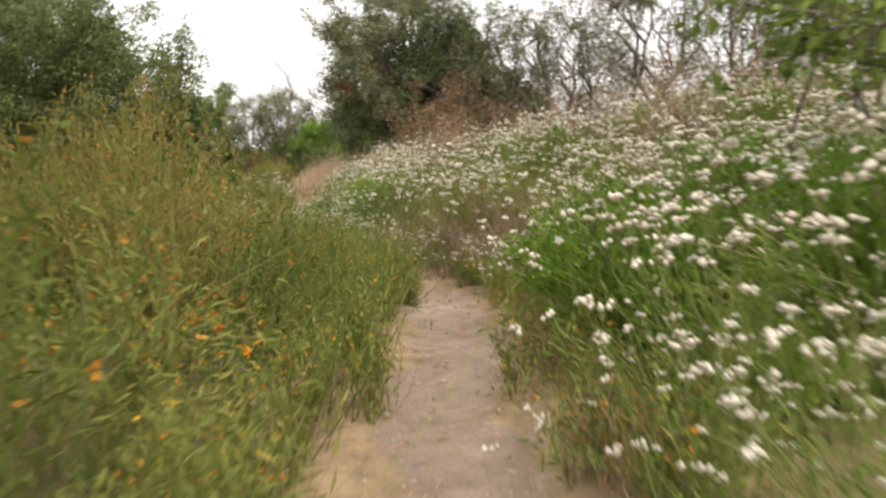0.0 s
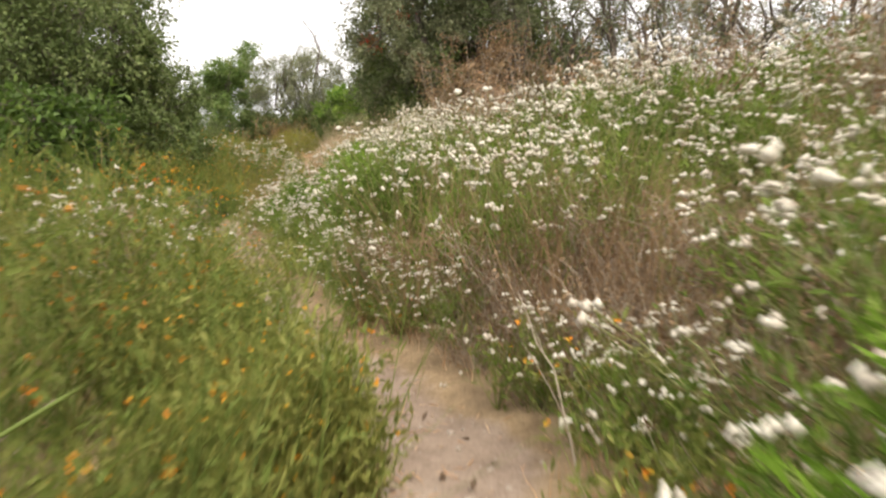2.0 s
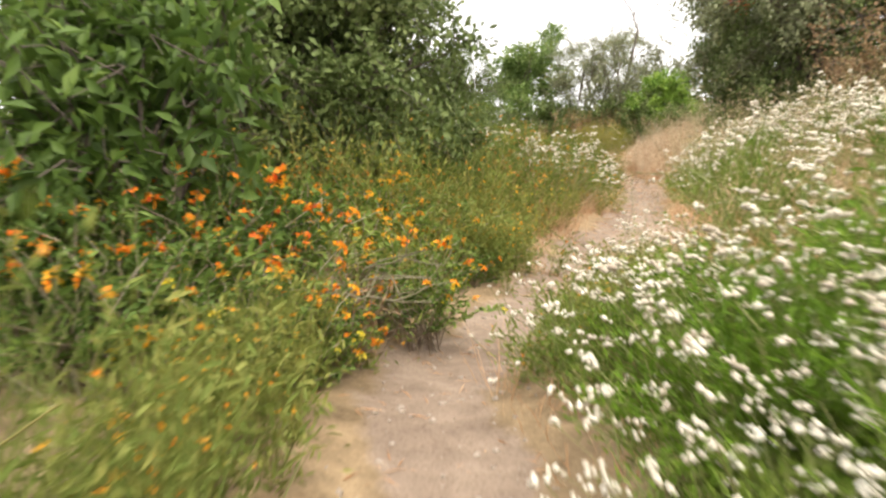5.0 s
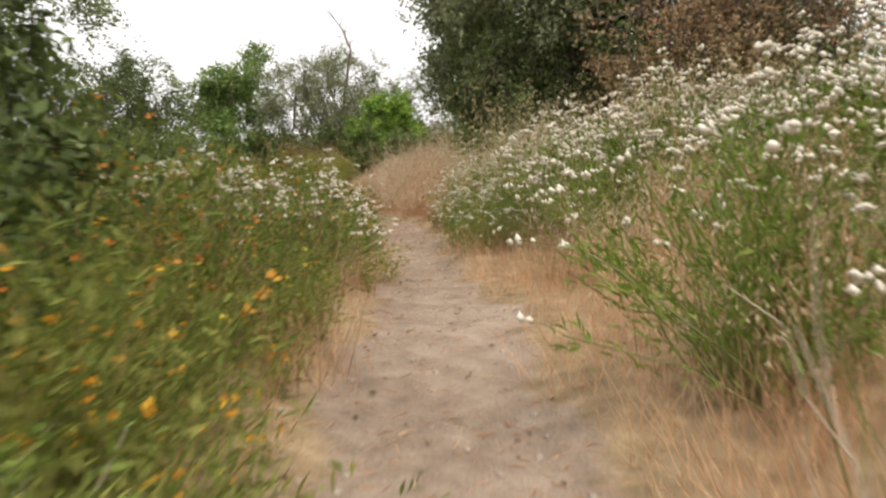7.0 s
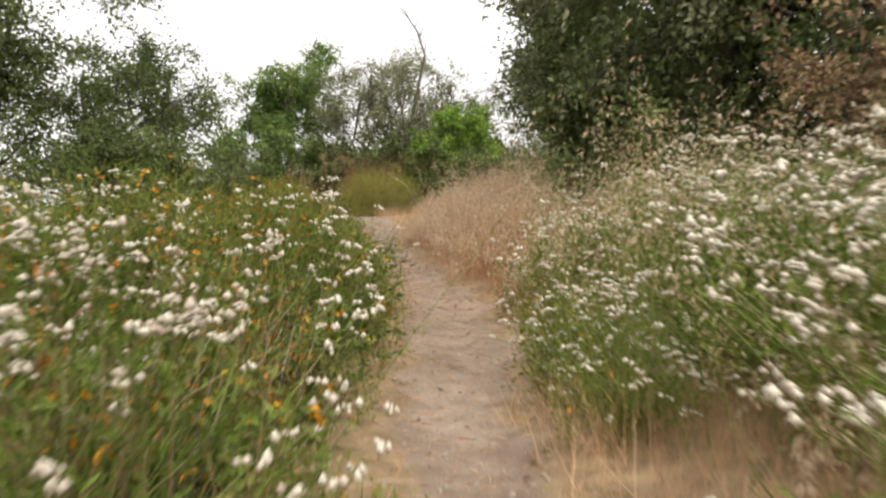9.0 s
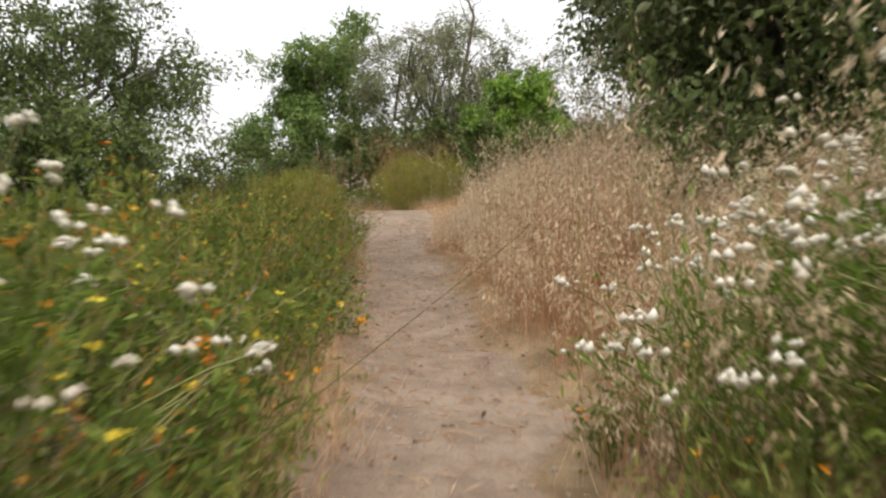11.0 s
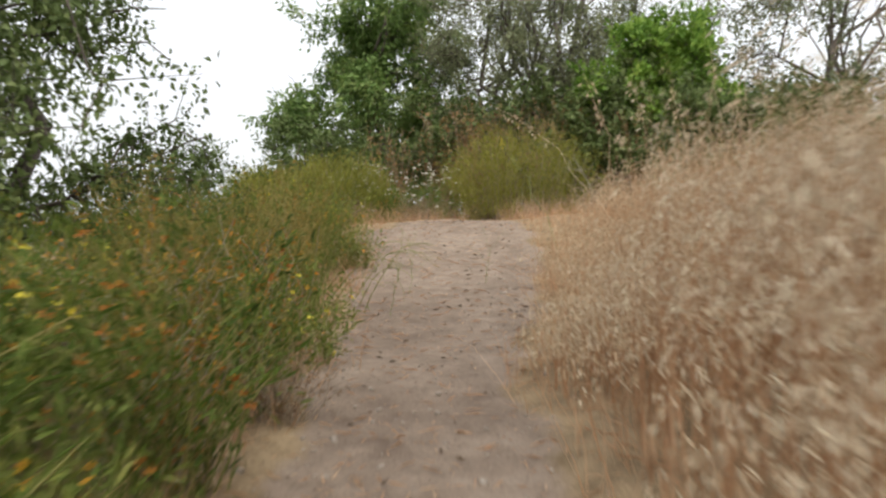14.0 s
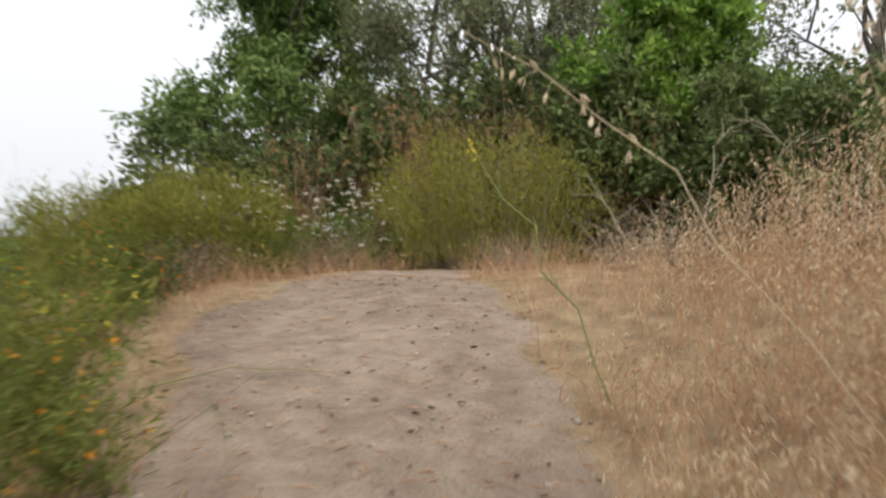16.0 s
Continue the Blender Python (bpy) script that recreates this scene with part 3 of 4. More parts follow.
put(tree("oak_tree", "dense dark oak on the upper slope", 5.6, 2.0, -0.3, M_OAK, 31, 150, 190, (0.1, 0.055), 0.55, 4, 0, 0.1, 0.1), 0.4, 24.6)
put(tree("oak_tree", "tall grey-green oak on the slope above the trail", 8.6, 2.35, 0.0, M_HAZY_GREY, 13, 220, 260, (0.1, 0.056), 0.6, 3, 0.0, 0.1, 0.15), -1.6, 25.4)
put(tree("oak_tree", "low oak thicket filling the slope below the trail", 2.7, 1.6, -0.5, M_OAK, 38, 110, 190, (0.08, 0.045), 0.45, 4, 0, 0.1, 0.06), -10.2, 27.6)
put(tree("twiggy_tree", "dark tree with crooked bare branches behind the bright bush", 5.6, 2.4, 0.2, M_HAZY_GREY, 39, 150, 120, (0.1, 0.045), 0.65, 5, 0.6, 0.0, 0.10, limbs=24), -6.9, 41.5)
put(tree("broadleaf_bush", "glossy bush with large pointed leaves in front of the oaks", 1.75, 0.75, 0.2, M_BROAD, 40, 60, 45, (0.13, 0.05), 0.3, 4, 0, 0.2, 0.03, limbs=12), -4.55, 11.4)
put(tree("young_oak", "young oak with loose low branches beside the trail", 1.9, 1.25, 0.2, M_OAK, 33, 40, 120, (0.07, 0.036), 0.45, 3, 0, 0.1, 0.04, limbs=12), -10.3, 30.9, 0, 0.72)
put(tree("oak_tree", "dense oak scrub standing over the dry oats", 3.6, 1.7, -0.4, M_OAK, 34, 140, 220, (0.075, 0.042), 0.45, 4, 0, 0.1, 0.07), -1.8, 25.0)
put(tree("twiggy_tree", "bare grey tree on top of the hillside", 5.2, 2.3, 0.3, M_HAZY_GREY, 35, 120, 50, (0.09, 0.04), 0.7, 6, 0.75, 0.0, 0.08), 3.8, 22.3)
put(tree("twiggy_tree", "bare grey tree on top of the hillside", 5.0, 2.3, 0.3, M_HAZY_GREY, 36, 120, 50, (0.09, 0.04), 0.7, 6, 0.75, 0.0, 0.08), 8.3, 19.2)
put(tree("laurel_sumac", "tall leafy laurel sumac with glossy pointed green leaves", 6.5, 2.0, -0.4, M_HAZY_LAUREL, 14, 190, 200, (0.15, 0.06), 0.5, 4, 0, 0.35, 0.08), -12.5, 39.9)
put(tree("twiggy_tree", "dark many-stemmed tree with bare inner twigs", 5.7, 2.2, 0.3, M_HAZY_GREY, 15, 210, 150, (0.1, 0.036), 0.65, 7, 0.45, 0.0, 0.10, limbs=34), -9.0, 39.2)
twiggy = [o for o in scene.objects if o.get("label", "").startswith("dark many-stemmed")][0]
crook = np.array([[(0.8, 0.0, 2.4), (1.1, -0.1, 4.0), (1.4, -0.2, 5.5), (1.1, -0.2, 6.3), (0.5, -0.2, 7.1)]])
part("dead_limb", tubes(crook, np.array([[0.07, 0.055, 0.04, 0.03, 0.012]]), 6), M_BARK, twiggy, "bare crooked dead limb")
for i in range(9):
    P, way = along_path(crook, np.array([0.45 + 0.055 * i]))
    end = P + unit(way + RNG.normal(size=(1, 3))) * (1.1 - 0.07 * i)
    part("bare_twig", tubes(arcs(P, end, 5, 0.05, 0.07), np.linspace(0.018, 0.005, 5)[None]), M_BARK, twiggy)
put(tree("twiggy_tree", "sparse grey tree with bare crooked branches", 6.2, 3.2, 0.3, M_HAZY_GREY, 16, 130, 80, (0.12, 0.055), 0.7, 5, 0.6, 0.0, 0.10), -2.4, 42.0)
put(tree("bright_bush", "rounded bush with bright fresh green leaves", 3.5, 1.6, 0.6, M_BRIGHT, 17, 110, 170, (0.13, 0.06), 0.36, 4, 0, -0.5, 0.06, limbs=14), -6.3, 38.2)
put(tree("twiggy_tree", "half-bare tree with thin dark trunks on the hillside", 5.8, 2.6, 0.2, M_HAZY_GREY, 18, 140, 70, (0.1, 0.045), 0.65, 5, 0.7, 0.0, 0.09), 1.9, 24.0)
put(tree("twiggy_tree", "half-bare tree with thin dark trunks on the hillside", 6.0, 2.7, 0.2, M_HAZY_GREY, 19, 140, 70, (0.1, 0.045), 0.65, 5, 0.7, 0.0, 0.09), 6.0, 20.5)
put(tree("twiggy_tree", "grey leafy tree on top of the hillside", 6.0, 2.8, 0.0, M_HAZY_GREY, 24, 140, 80, (0.1, 0.045), 0.65, 4, 0.6, 0.0, 0.09), 10.5, 19.0)
put(tree("twiggy_bush", "dark twiggy bush with sparse brown leaves", 3.0, 1.6, 0.0, M_BROWN, 20, 130, 110, (0.07, 0.035), 0.5, 5, 0.55, 0.0, 0.07), 0.3, 22.6)
put(tree("far_tree", "dark undergrowth of leafy bushes under the trees", 2.6, 2.6, -0.5, M_OAK, 26, 120, 160, (0.13, 0.065), 0.5, 4, 0.0, 0.0, 0.05), -9.4, 39.2)
put(tree("far_tree", "dark undergrowth of leafy bushes under the trees", 2.6, 2.6, -0.5, M_OAK, 27, 120, 160, (0.13, 0.065), 0.5, 4, 0.0, 0.0, 0.05), -4.2, 40.4)
put(tree("far_tree", "dense green thicket at the foot of the slope", 3.0, 2.0, -0.5, M_OAK, 28, 110, 160, (0.11, 0.055), 0.5, 4, 0.0, 0.0, 0.05), -1.2, 34.5)
put(tree("far_tree", "dense green thicket at the foot of the slope", 3.0, 2.4, -0.5, M_OAK, 29, 110, 160, (0.12, 0.06), 0.5, 4, 0.0, 0.0, 0.05), 2.6, 27.5)
put(tree("leafy_bush", "green bush with broad leaves overhanging the trail", 2.0, 0.75, 0.95, M_BROAD, 22, 36, 60, (0.07, 0.038), 0.26, 3, 0, 0.2, 0.02, limbs=9), 1.8, 2.9)

slope_oak = [o for o in scene.objects if o.get("label", "").startswith("tall grey-green oak")][0]
q = RNG.normal(size=(260, 3)) * 0.16 + np.repeat(np.array([(-1.3, -1.5, 2.9), (-0.5, -1.9, 3.5)]), 130, 0)
mass("red_foliage", leaves(q, RNG.normal(size=q.shape), RNG.uniform(0.04, 0.07, 260), RNG.uniform(0.02, 0.035, 260)), M_RED, slope_oak, "patches of red leaves")

put(tree("oak_tree", "dark leafy oak overhanging the dry oats", 5.6, 1.5, 0.6, M_OAK, 41, 120, 210, (0.085, 0.046), 0.5, 3, 0, 0.2, 0.1, limbs=18), -2.75, 27.6)

# ---- shrubs along the trail ----
BN = [buckwheat("green buckwheat shrub crowded with round white flower heads", True, 0.55, 0.8, 1950, 76),
      buckwheat("open buckwheat shrub with white flower heads on long stalks", True, 0.6, 0.85, 1800, 60),
      buckwheat("leafy buckwheat shrub with few white flower heads", True, 0.55, 0.8, 2100, 34)]
BF = [buckwheat("buckwheat shrub on the hillside covered in white flowers", False, 0.6, 0.75, 750, 110, 28, 2.0),
      buckwheat("fading buckwheat shrub with many small white heads", False, 0.55, 0.7, 700, 80, 28, 2.0)]
DW = [broom("wispy olive-green shrub with tiny rust-orange blossoms", 0.5, 0.85),
      broom("tall wispy shrub of thin green rods", 0.45, 0.95, 60, 1600, 30)]
DY = [broom("wispy green shrub dotted with orange and yellow blossoms", 0.5, 0.8, 60, 1600, 60, M_ORANGE, 1.0, M_HERB),
      broom("wispy green shrub with yellow blossoms", 0.5, 0.75, 60, 1600, 40, M_YELLOW, 1.0, M_HERB),
      broom("wispy green shrub with rust-orange blossoms", 0.5, 0.85, 60, 1600, 80, None, 1.0, M_HERB)]
OB = [orange_bush("leafy bush with orange and yellow flowers"), orange_bush("low leafy bush with scattered orange flowers", 0.55, 0.65, 1600, 16)]
DB = [dry_brush("low brown dead brush beside the trail"), dry_brush("dry brush with rust-brown seed heads", 0.4, 0.7, 70, 900)]
RB = [dry_brush("rust-red dried weed among green shrubs", 0.28, 0.7, 40, 420, M_RUST)]
DT = [dry_brush("tall dry brown weeds on the slope", 0.55, 1.2, 60, 800, None, 1.5), dry_brush("tall straw-coloured weeds on the slope", 0.55, 1.3, 60, 800, M_STRAW, 1.5)]

# first stretch
spread(BN, 2.6, 5.8, 0.5, 2.6, 0.78, (1.1, 1.4), 31)
spread(DB, 5.7, 7.4, 0.6, 1.7, 0.46, (0.75, 1.05), 74)
spread(BN[:2], 5.8, 6.9, 1.5, 2.5, 0.6, (0.9, 1.1), 85)
spread(BN[:2], 5.9, 8.7, 0.28, 0.4, 0.4, (0.42, 0.58), 75)
spread(RB, 1.8, 4.4, 0.22, 0.4, 0.4, (0.45, 0.65), 76)
spread(BN[:2], 0.4, 2.4, 0.6, 1.4, 0.8, (0.6, 0.8), 32)
spread(BN, 7.2, 9.8, 0.45, 3.0, 0.7, (0.9, 1.15), 33)
spread(BF + DT[:1], 6.9, 10.0, 3.0, 5.5, 0.8, (1.0, 1.3), 64, 0.95)
spread(BF + DT[:1], 6.9, 10.0, 5.5, 9.0, 0.95, (1.0, 1.3), 34, 0.9)
spread(BF + DT[:1], 9.8, 13.5, 2.6, 8.5, 0.95, (1.0, 1.3), 54, 0.9)
spread(BN[:2], 10.2, 11.5, 0.3, 0.9, 0.36, (0.6, 0.72), 83)
spread(BF + DT[:1], 2.5, 6.9, 2.8, 7.5, 0.95, (1.1, 1.4), 35, 0.9)
spread(DB, 6.3, 8.0, 0.2, 0.7, 0.42, (0.7, 1.1), 36, 0.95)
spread(DB, 3.6, 6.2, 0.4, 0.8, 0.5, (0.5, 0.8), 65, 0.9)
spread(DT, 13.5, 19.0, 3.0, 10.5, 1.15, (1.0, 1.5), 37, 0.9)
spread(DW, -0.6, 9.6, -3.4, -0.5, 0.78, (1.05, 1.5), 38)
spread(DB, -0.5, 9.0, -2.8, -0.6, 0.95, (0.9, 1.4), 67, 0.6)
spread(OB[1:], 0.5, 6.0, -1.4, -0.6, 1.1, (0.9, 1.2), 68, 0.5)
spread(BN[1:], 6.8, 9.6, -1.8, -0.7, 0.95, (0.8, 1.0), 40, 0.7)
# second stretch
spread(OB, 10.6, 13.4, -1.7, -0.25, 0.46, (0.8, 1.3), 41)
spread(DB, 10.8, 13.0, -1.1, -0.4, 0.6, (0.6, 0.9), 55, 0.8)
spread(BN[1:], 9.8, 12.4, 0.45, 0.7, 0.6, (0.45, 0.6), 61, 0.6)
spread(DY, 13.2, 17.2, -3.6, -0.9, 0.8, (1.0, 1.6), 42)
spread(DY, 13.0, 16.2, -0.9, -0.25, 0.48, (0.75, 1.1), 70)
spread(BN[1:], 9.4, 12.8, 1.2, 2.6, 0.75, (0.85, 1.05), 43, 0.85)
spread(DB, 10.6, 13.2, 0.7, 1.6, 0.6, (0.5, 0.8), 77, 0.7)
put(buckwheat("dark green buckwheat shrub with white heads in dry grass", True, 0.55, 0.9, 2600, 70), -1.9, 14.8, 40, 1.2)
put(buckwheat("tall buckwheat shrub with many white heads", True, 0.6, 0.9, 2200, 100), -0.85, 16.4, 10, 1.3)
spread(BN, 19.3, 21.9, 0.45, 2.6, 0.8, (1.25, 1.65), 44, 0.95)
spread(BN, 17.4, 19.3, 1.7, 3.2, 0.8, (1.2, 1.6), 69, 0.95)
spread(BF, 13.2, 22.0, 2.2, 6.0, 1.0, (1.2, 1.5), 45, 0.8)
spread(BN, 17.3, 20.8, -2.2, -0.5, 0.8, (1.0, 1.25), 46, 0.75)
spread(DY, 17.3, 20.8, -2.6, -0.6, 0.95, (0.9, 1.25), 84, 0.7)
spread(RB, 17.2, 21.0, -1.8, -0.4, 0.6, (0.9, 1.3), 71, 0.7)
spread(RB, 12.8, 16.5, -2.6, -0.8, 0.9, (1.1, 1.6), 72, 0.6)
spread(OB[1:], 17.5, 21.5, -1.6, -0.5, 0.9, (1.1, 1.3), 56, 0.6)
# third stretch
spread(DY, 20.9, 23.6, -2.8, -1.3, 0.78, (0.9, 1.3), 48)
spread(DY, 21.4, 23.6, -1.3, -0.4, 0.6, (0.5, 0.75), 80)
spread(DB + RB, 21.0, 24.4, -1.3, -0.35, 0.5, (0.5, 0.85), 81, 0.8)
spread(DY, 23.6, 31.0, -2.8, -0.45, 0.78, (0.75, 1.35), 82)
spread(BN, 21.8, 23.4, 1.3, 3.2, 0.85, (1.1, 1.4), 73)
spread(OB[1:], 22.0, 29.0, -1.6, -0.5, 1.0, (0.8, 1.1), 62, 0.5)
spread(DB, 22.0, 29.0, -0.7, -0.3, 0.6, (0.45, 0.7), 50, 0.8)
spread(DT, 21.6, 28.0, -1.5, -0.6, 0.9, (0.5, 0.75), 78, 0.7)
spread(RB, 21.6, 30.0, -2.2, -0.5, 0.8, (0.9, 1.3), 79, 0.6)
spread(BF, 20.8, 24.0, 2.2, 5.0, 1.0, (1.0, 1.3), 51, 0.6)
spread(DY, 31.0, 34.0, -1.6, -0.4, 0.8, (0.7, 1.0), 66)


def plant(src, rows):
    """Copies of a plant at (x, y, size), each turned its own way."""
    for (x, y, size) in rows:
        ob = copy_thing(src, Matrix.Identity(4))
        ob.matrix_basis = at(x, y, 137 * (x + y), size, 0.02, (4 * math.sin(9 * x), 4 * math.sin(7 * y)))


# the shrubs that crowd the trail
LUSH = put(buckwheat("lush green buckwheat shrub with white heads above dense narrow leaves", True, 0.62, 0.92, 8200, 48, 120, 1.1, M_LUSH), 0.92, 3.35, 20, 1.0)
plant(LUSH, ((1.0, 4.25, 1.05), (1.65, 3.0, 1.15), (1.7, 4.2, 1.2), (1.05, 2.45, 0.6), (1.85, 2.2, 0.85), (2.4, 3.4, 1.25)))
plant(LUSH, ((-1.62, 10.55, 0.72), (-1.85, 11.3, 0.62), (-1.1, 11.0, 0.9), (-0.95, 10.2, 0.9)))
TALL_BROOM = put(broom("tall olive wispy shrub with rust-orange tops", 0.6, 1.75, 120, 5200, 150, None, 1.0, M_TAN), -1.6, 4.0)
plant(TALL_BROOM, ((-2.1, 4.7, 1.05), (-1.3, 3.3, 0.85), (-2.5, 5.3, 1.0), (-2.3, 4.1, 1.0)))
plant(DB[0], ((-0.72, 2.6, 0.8), (-1.0, 3.05, 0.9), (-0.72, 2.15, 0.7), (0.62, 5.9, 0.55), (0.75, 6.4, 0.7), (-3.25, 11.25, 0.95), (-3.5, 11.7, 0.9)))
plant(OB[0], ((-0.95, 2.8, 0.75), (-3.1, 11.75, 0.8), (-3.45, 11.0, 0.95), (-3.75, 11.5, 1.05)))
plant(BN[2], ((-2.2, 8.05, 1.1), (-2.65, 8.6, 1.15)))
plant(DY[2], ((-5.5, 22.0, 1.45), (-6.3, 21.7, 1.7), (-6.0, 22.9, 1.35), (-5.0, 20.3, 1.35), (-4.75, 19.4, 1.2)))
plant(DY[0], ((-5.1, 21.2, 1.3), (-6.9, 22.7, 1.7), (-5.7, 20.6, 1.6), (-5.6, 19.5, 1.5)))
plant(DY[1], ((-4.8, 21.4, 1.2), (-5.05, 22.2, 1.15), (-4.5, 20.5, 1.15), (-6.5, 25.3, 1.4), (-7.3, 26.1, 1.5)))
plant(DY[2], ((-5.45, 23.2, 1.1), (-7.0, 24.3, 1.45), (-6.2, 26.2, 1.0)))
plant(TALL_BROOM, ((-7.05, 27.4, 0.55), (-7.35, 28.3, 0.6), (-6.85, 26.8, 0.5), (-7.7, 29.0, 0.6), (-7.9, 28.0, 0.7), (-7.2, 25.4, 0.7)))
plant(DW[0], ((-4.1, 13.3, 1.25), (-3.75, 13.9, 1.15), (-4.5, 13.1, 1.35), (-3.7, 13.0, 0.85)))
plant(DB[0], ((-5.65, 24.2, 0.85), (-5.35, 23.9, 0.7), (-6.0, 24.6, 0.9), (-5.6, 24.8, 0.6), (-6.35, 26.9, 0.6)))
plant(RB[0], ((-5.8, 24.0, 1.2), (-6.2, 24.9, 1.2), (-5.5, 24.5, 1.0), (-6.9, 27.6, 1.1), (-7.2, 26.9, 1.2)))
plant(BN[0], ((-1.95, 18.6, 1.35), (-1.85, 17.7, 1.2), (-2.3, 19.5, 1.05), (-1.3, 18.2, 1.5), (-2.85, 19.6, 0.5), (-2.85, 20.1, 0.6), (-2.7, 19.0, 0.6)))


def meadow(name, label, strips, stem_mat, leaf_mat, flower_mat):
    """Countless wispy plants over strips beside the trail: (count, y0, y1, d0, d1, radius, height, stems, leaves a plant, leaf size)."""
    stems, fol, fl = [], [], []
    for i, (n, y0, y1, d0, d1, r, h, ns, nl, size) in enumerate(strips):
        x, y, rng = strip_points(n, y0, y1, d0, d1, 900 + i)
        root_at = np.repeat(np.stack([x, y, ground(x, y) - 0.02], -1), ns, 0)
        m = n * ns
        tall = np.repeat(h * rng.uniform(0.6, 1.3, n), ns) * rng.uniform(0.5, 1.0, m)
        tip = root_at + np.stack([rng.normal(size=m) * r * 0.5, rng.normal(size=m) * r * 0.5, tall], -1)
        S = arcs(root_at, tip, 4, 0.1, 0.05)
        stems.append(ribbons(S, np.full(m, 0.004)))
        pick = rng.integers(0, m, n * nl)
        P, way = along_path(S[pick], rng.uniform(0.1, 1.0, n * nl))
        P = P + rng.normal(size=P.shape) * 0.03 * size
        fol.append(leaves(P, unit(way * 0.7 + rng.normal(size=P.shape) * 0.7), size * rng.uniform(0.024, 0.066, n * nl), size * rng.uniform(0.006, 0.013, n * nl)))
        pick = rng.integers(0, m, n * max(2, nl // 40))
        P, way = along_path(S[pick], rng.uniform(0.6, 1.0, len(pick)))
        fl.append(flowers(P, way + rng.normal(size=P.shape) * 0.6, size * rng.uniform(0.009, 0.018, len(pick)), 3))
    thing = tagged(root(name, label, "plants"), kind="stuff")
    mass("stem_cluster", merged(stems), stem_mat, thing)
    mass("foliage", merged(fol), leaf_mat, thing)
    mass("blossom_cluster", merged(fl), flower_mat, thing, "small orange blossoms")


def strip_points(n, y0, y1, d0, d1, seed, power=1.0):
    rng = np.random.default_rng(seed)
    y = rng.uniform(y0, y1, n)
    d = d0 + (d1 - d0) * rng.uniform(0, 1, n) ** power
    mid, half, _ = trail_at(y)
    ragged = 0.09 * np.sin(3.1 * y + 1.0) + 0.07 * np.sin(7.7 * y) + 0.05 * np.sin(17.0 * y)
    x = mid + np.sign(d) * (half + ragged * (np.abs(d) < 1.5)) + d
    return x, y, rng


meadow("edge_weeds", "small wispy green weeds crowding the trail's edges",
       [(110, -0.5, 4.6, -0.6, -0.14, 0.15, 0.44, 11, 160, 1.0), (110, 4.4, 9.8, -0.75, -0.12, 0.16, 0.55, 12, 170, 1.0), (40, 1.5, 6.2, 0.1, 0.5, 0.2, 0.4, 10, 140, 1.0), (35, 7.2, 8.8, -0.6, -0.22, 0.14, 0.22, 10, 140, 1.0), (45, 9.7, 11.0, -0.55, -0.1, 0.16, 0.42, 10, 140, 1.0), (30, 7.0, 9.5, 0.2, 0.45, 0.12, 0.22, 10, 140, 1.0), (60, 5.0, 6.2, -0.65, -0.2, 0.16, 0.36, 11, 150, 1.0), (40, 5.3, 6.1, -0.5, -0.12, 0.12, 0.42, 11, 150, 1.0), (45, 11.3, 12.8, 0.1, 0.55, 0.15, 0.3, 10, 140, 1.0),
        (70, 13.0, 22.0, -0.5, -0.08, 0.2, 0.42, 10, 140, 1.0), (30, 11.3, 13.8, -0.5, 0.0, 0.2, 0.5, 12, 170, 1.0), (60, 22.0, 30.5, -0.5, -0.08, 0.2, 0.4, 10, 140, 1.0), (24, 18.8, 22.0, 0.1, 0.5, 0.2, 0.5, 10, 140, 1.0)],
       M_DEER_STEM, M_DEER_LEAF, M_ORANGE)
meadow("meadow_scrub", "olive-green wispy scrub covering the ground beyond",
       [(170, 1.0, 13.0, -8.0, -3.2, 0.6, 1.0, 12, 260, 1.9), (130, 17.0, 26.0, -8.0, -2.4, 0.6, 1.1, 12, 260, 1.9), (120, 26.0, 36.0, -8.0, -2.8, 0.6, 0.8, 12, 240, 1.9),
        (70, 36.5, 39.5, -8.0, 4.0, 0.6, 1.1, 12, 260, 1.9)],
       M_DEER_STEM, M_DEER_LEAF, M_RUST)


def feather_bush(label, r=0.95, h=1.0, n=150, n_leaf=17000):
    thing = root("feathery_bush", label, "shrub")
    tx, ty = disc(n, r, 0.5)
    base = np.stack([tx * 0.62, ty * 0.62, np.full(n, -0.05)], -1)
    tip = np.stack([tx, ty, h * (0.42 + 0.56 * np.sqrt(np.clip(1 - (np.hypot(tx, ty) / r) ** 2, 0, 1))) * RNG.uniform(0.75, 1.05, n)], -1)
    S = arcs(base, tip, 4, 0.12, 0.04)
    mass("stem_cluster", tubes(S, np.linspace(0.004, 0.0015, 4)[None]), M_TWIG, thing)
    pick = RNG.integers(0, n, n_leaf)
    P, way = along_path(S[pick], RNG.uniform(0.12, 1.0, n_leaf))
    P = P + RNG.normal(size=P.shape) * 0.07
    mass("foliage", leaves(P, unit(way + RNG.normal(size=P.shape) * 0.5), RNG.uniform(0.04, 0.08, n_leaf), RNG.uniform(0.008, 0.014, n_leaf)), M_OLIVE, thing)
    return thing


put(feather_bush("rounded feathery olive-green bush at the trail's end", 1.3, 1.55), -8.0, 35.7)
put(feather_bush("low feathery bush with yellowing tips", 0.95, 1.05), -11.0, 33.6)
put(feather_bush("low dark feathery bush at the trail's end", 0.85, 1.1), -10.2, 33.9)
put(tree("far_tree", "dark leafy undergrowth beside the trail's end", 2.4, 1.7, -0.5, M_OAK, 42, 100, 170, (0.1, 0.05), 0.4, 4, 0.0, 0.0, 0.05), -12.4, 37.2)
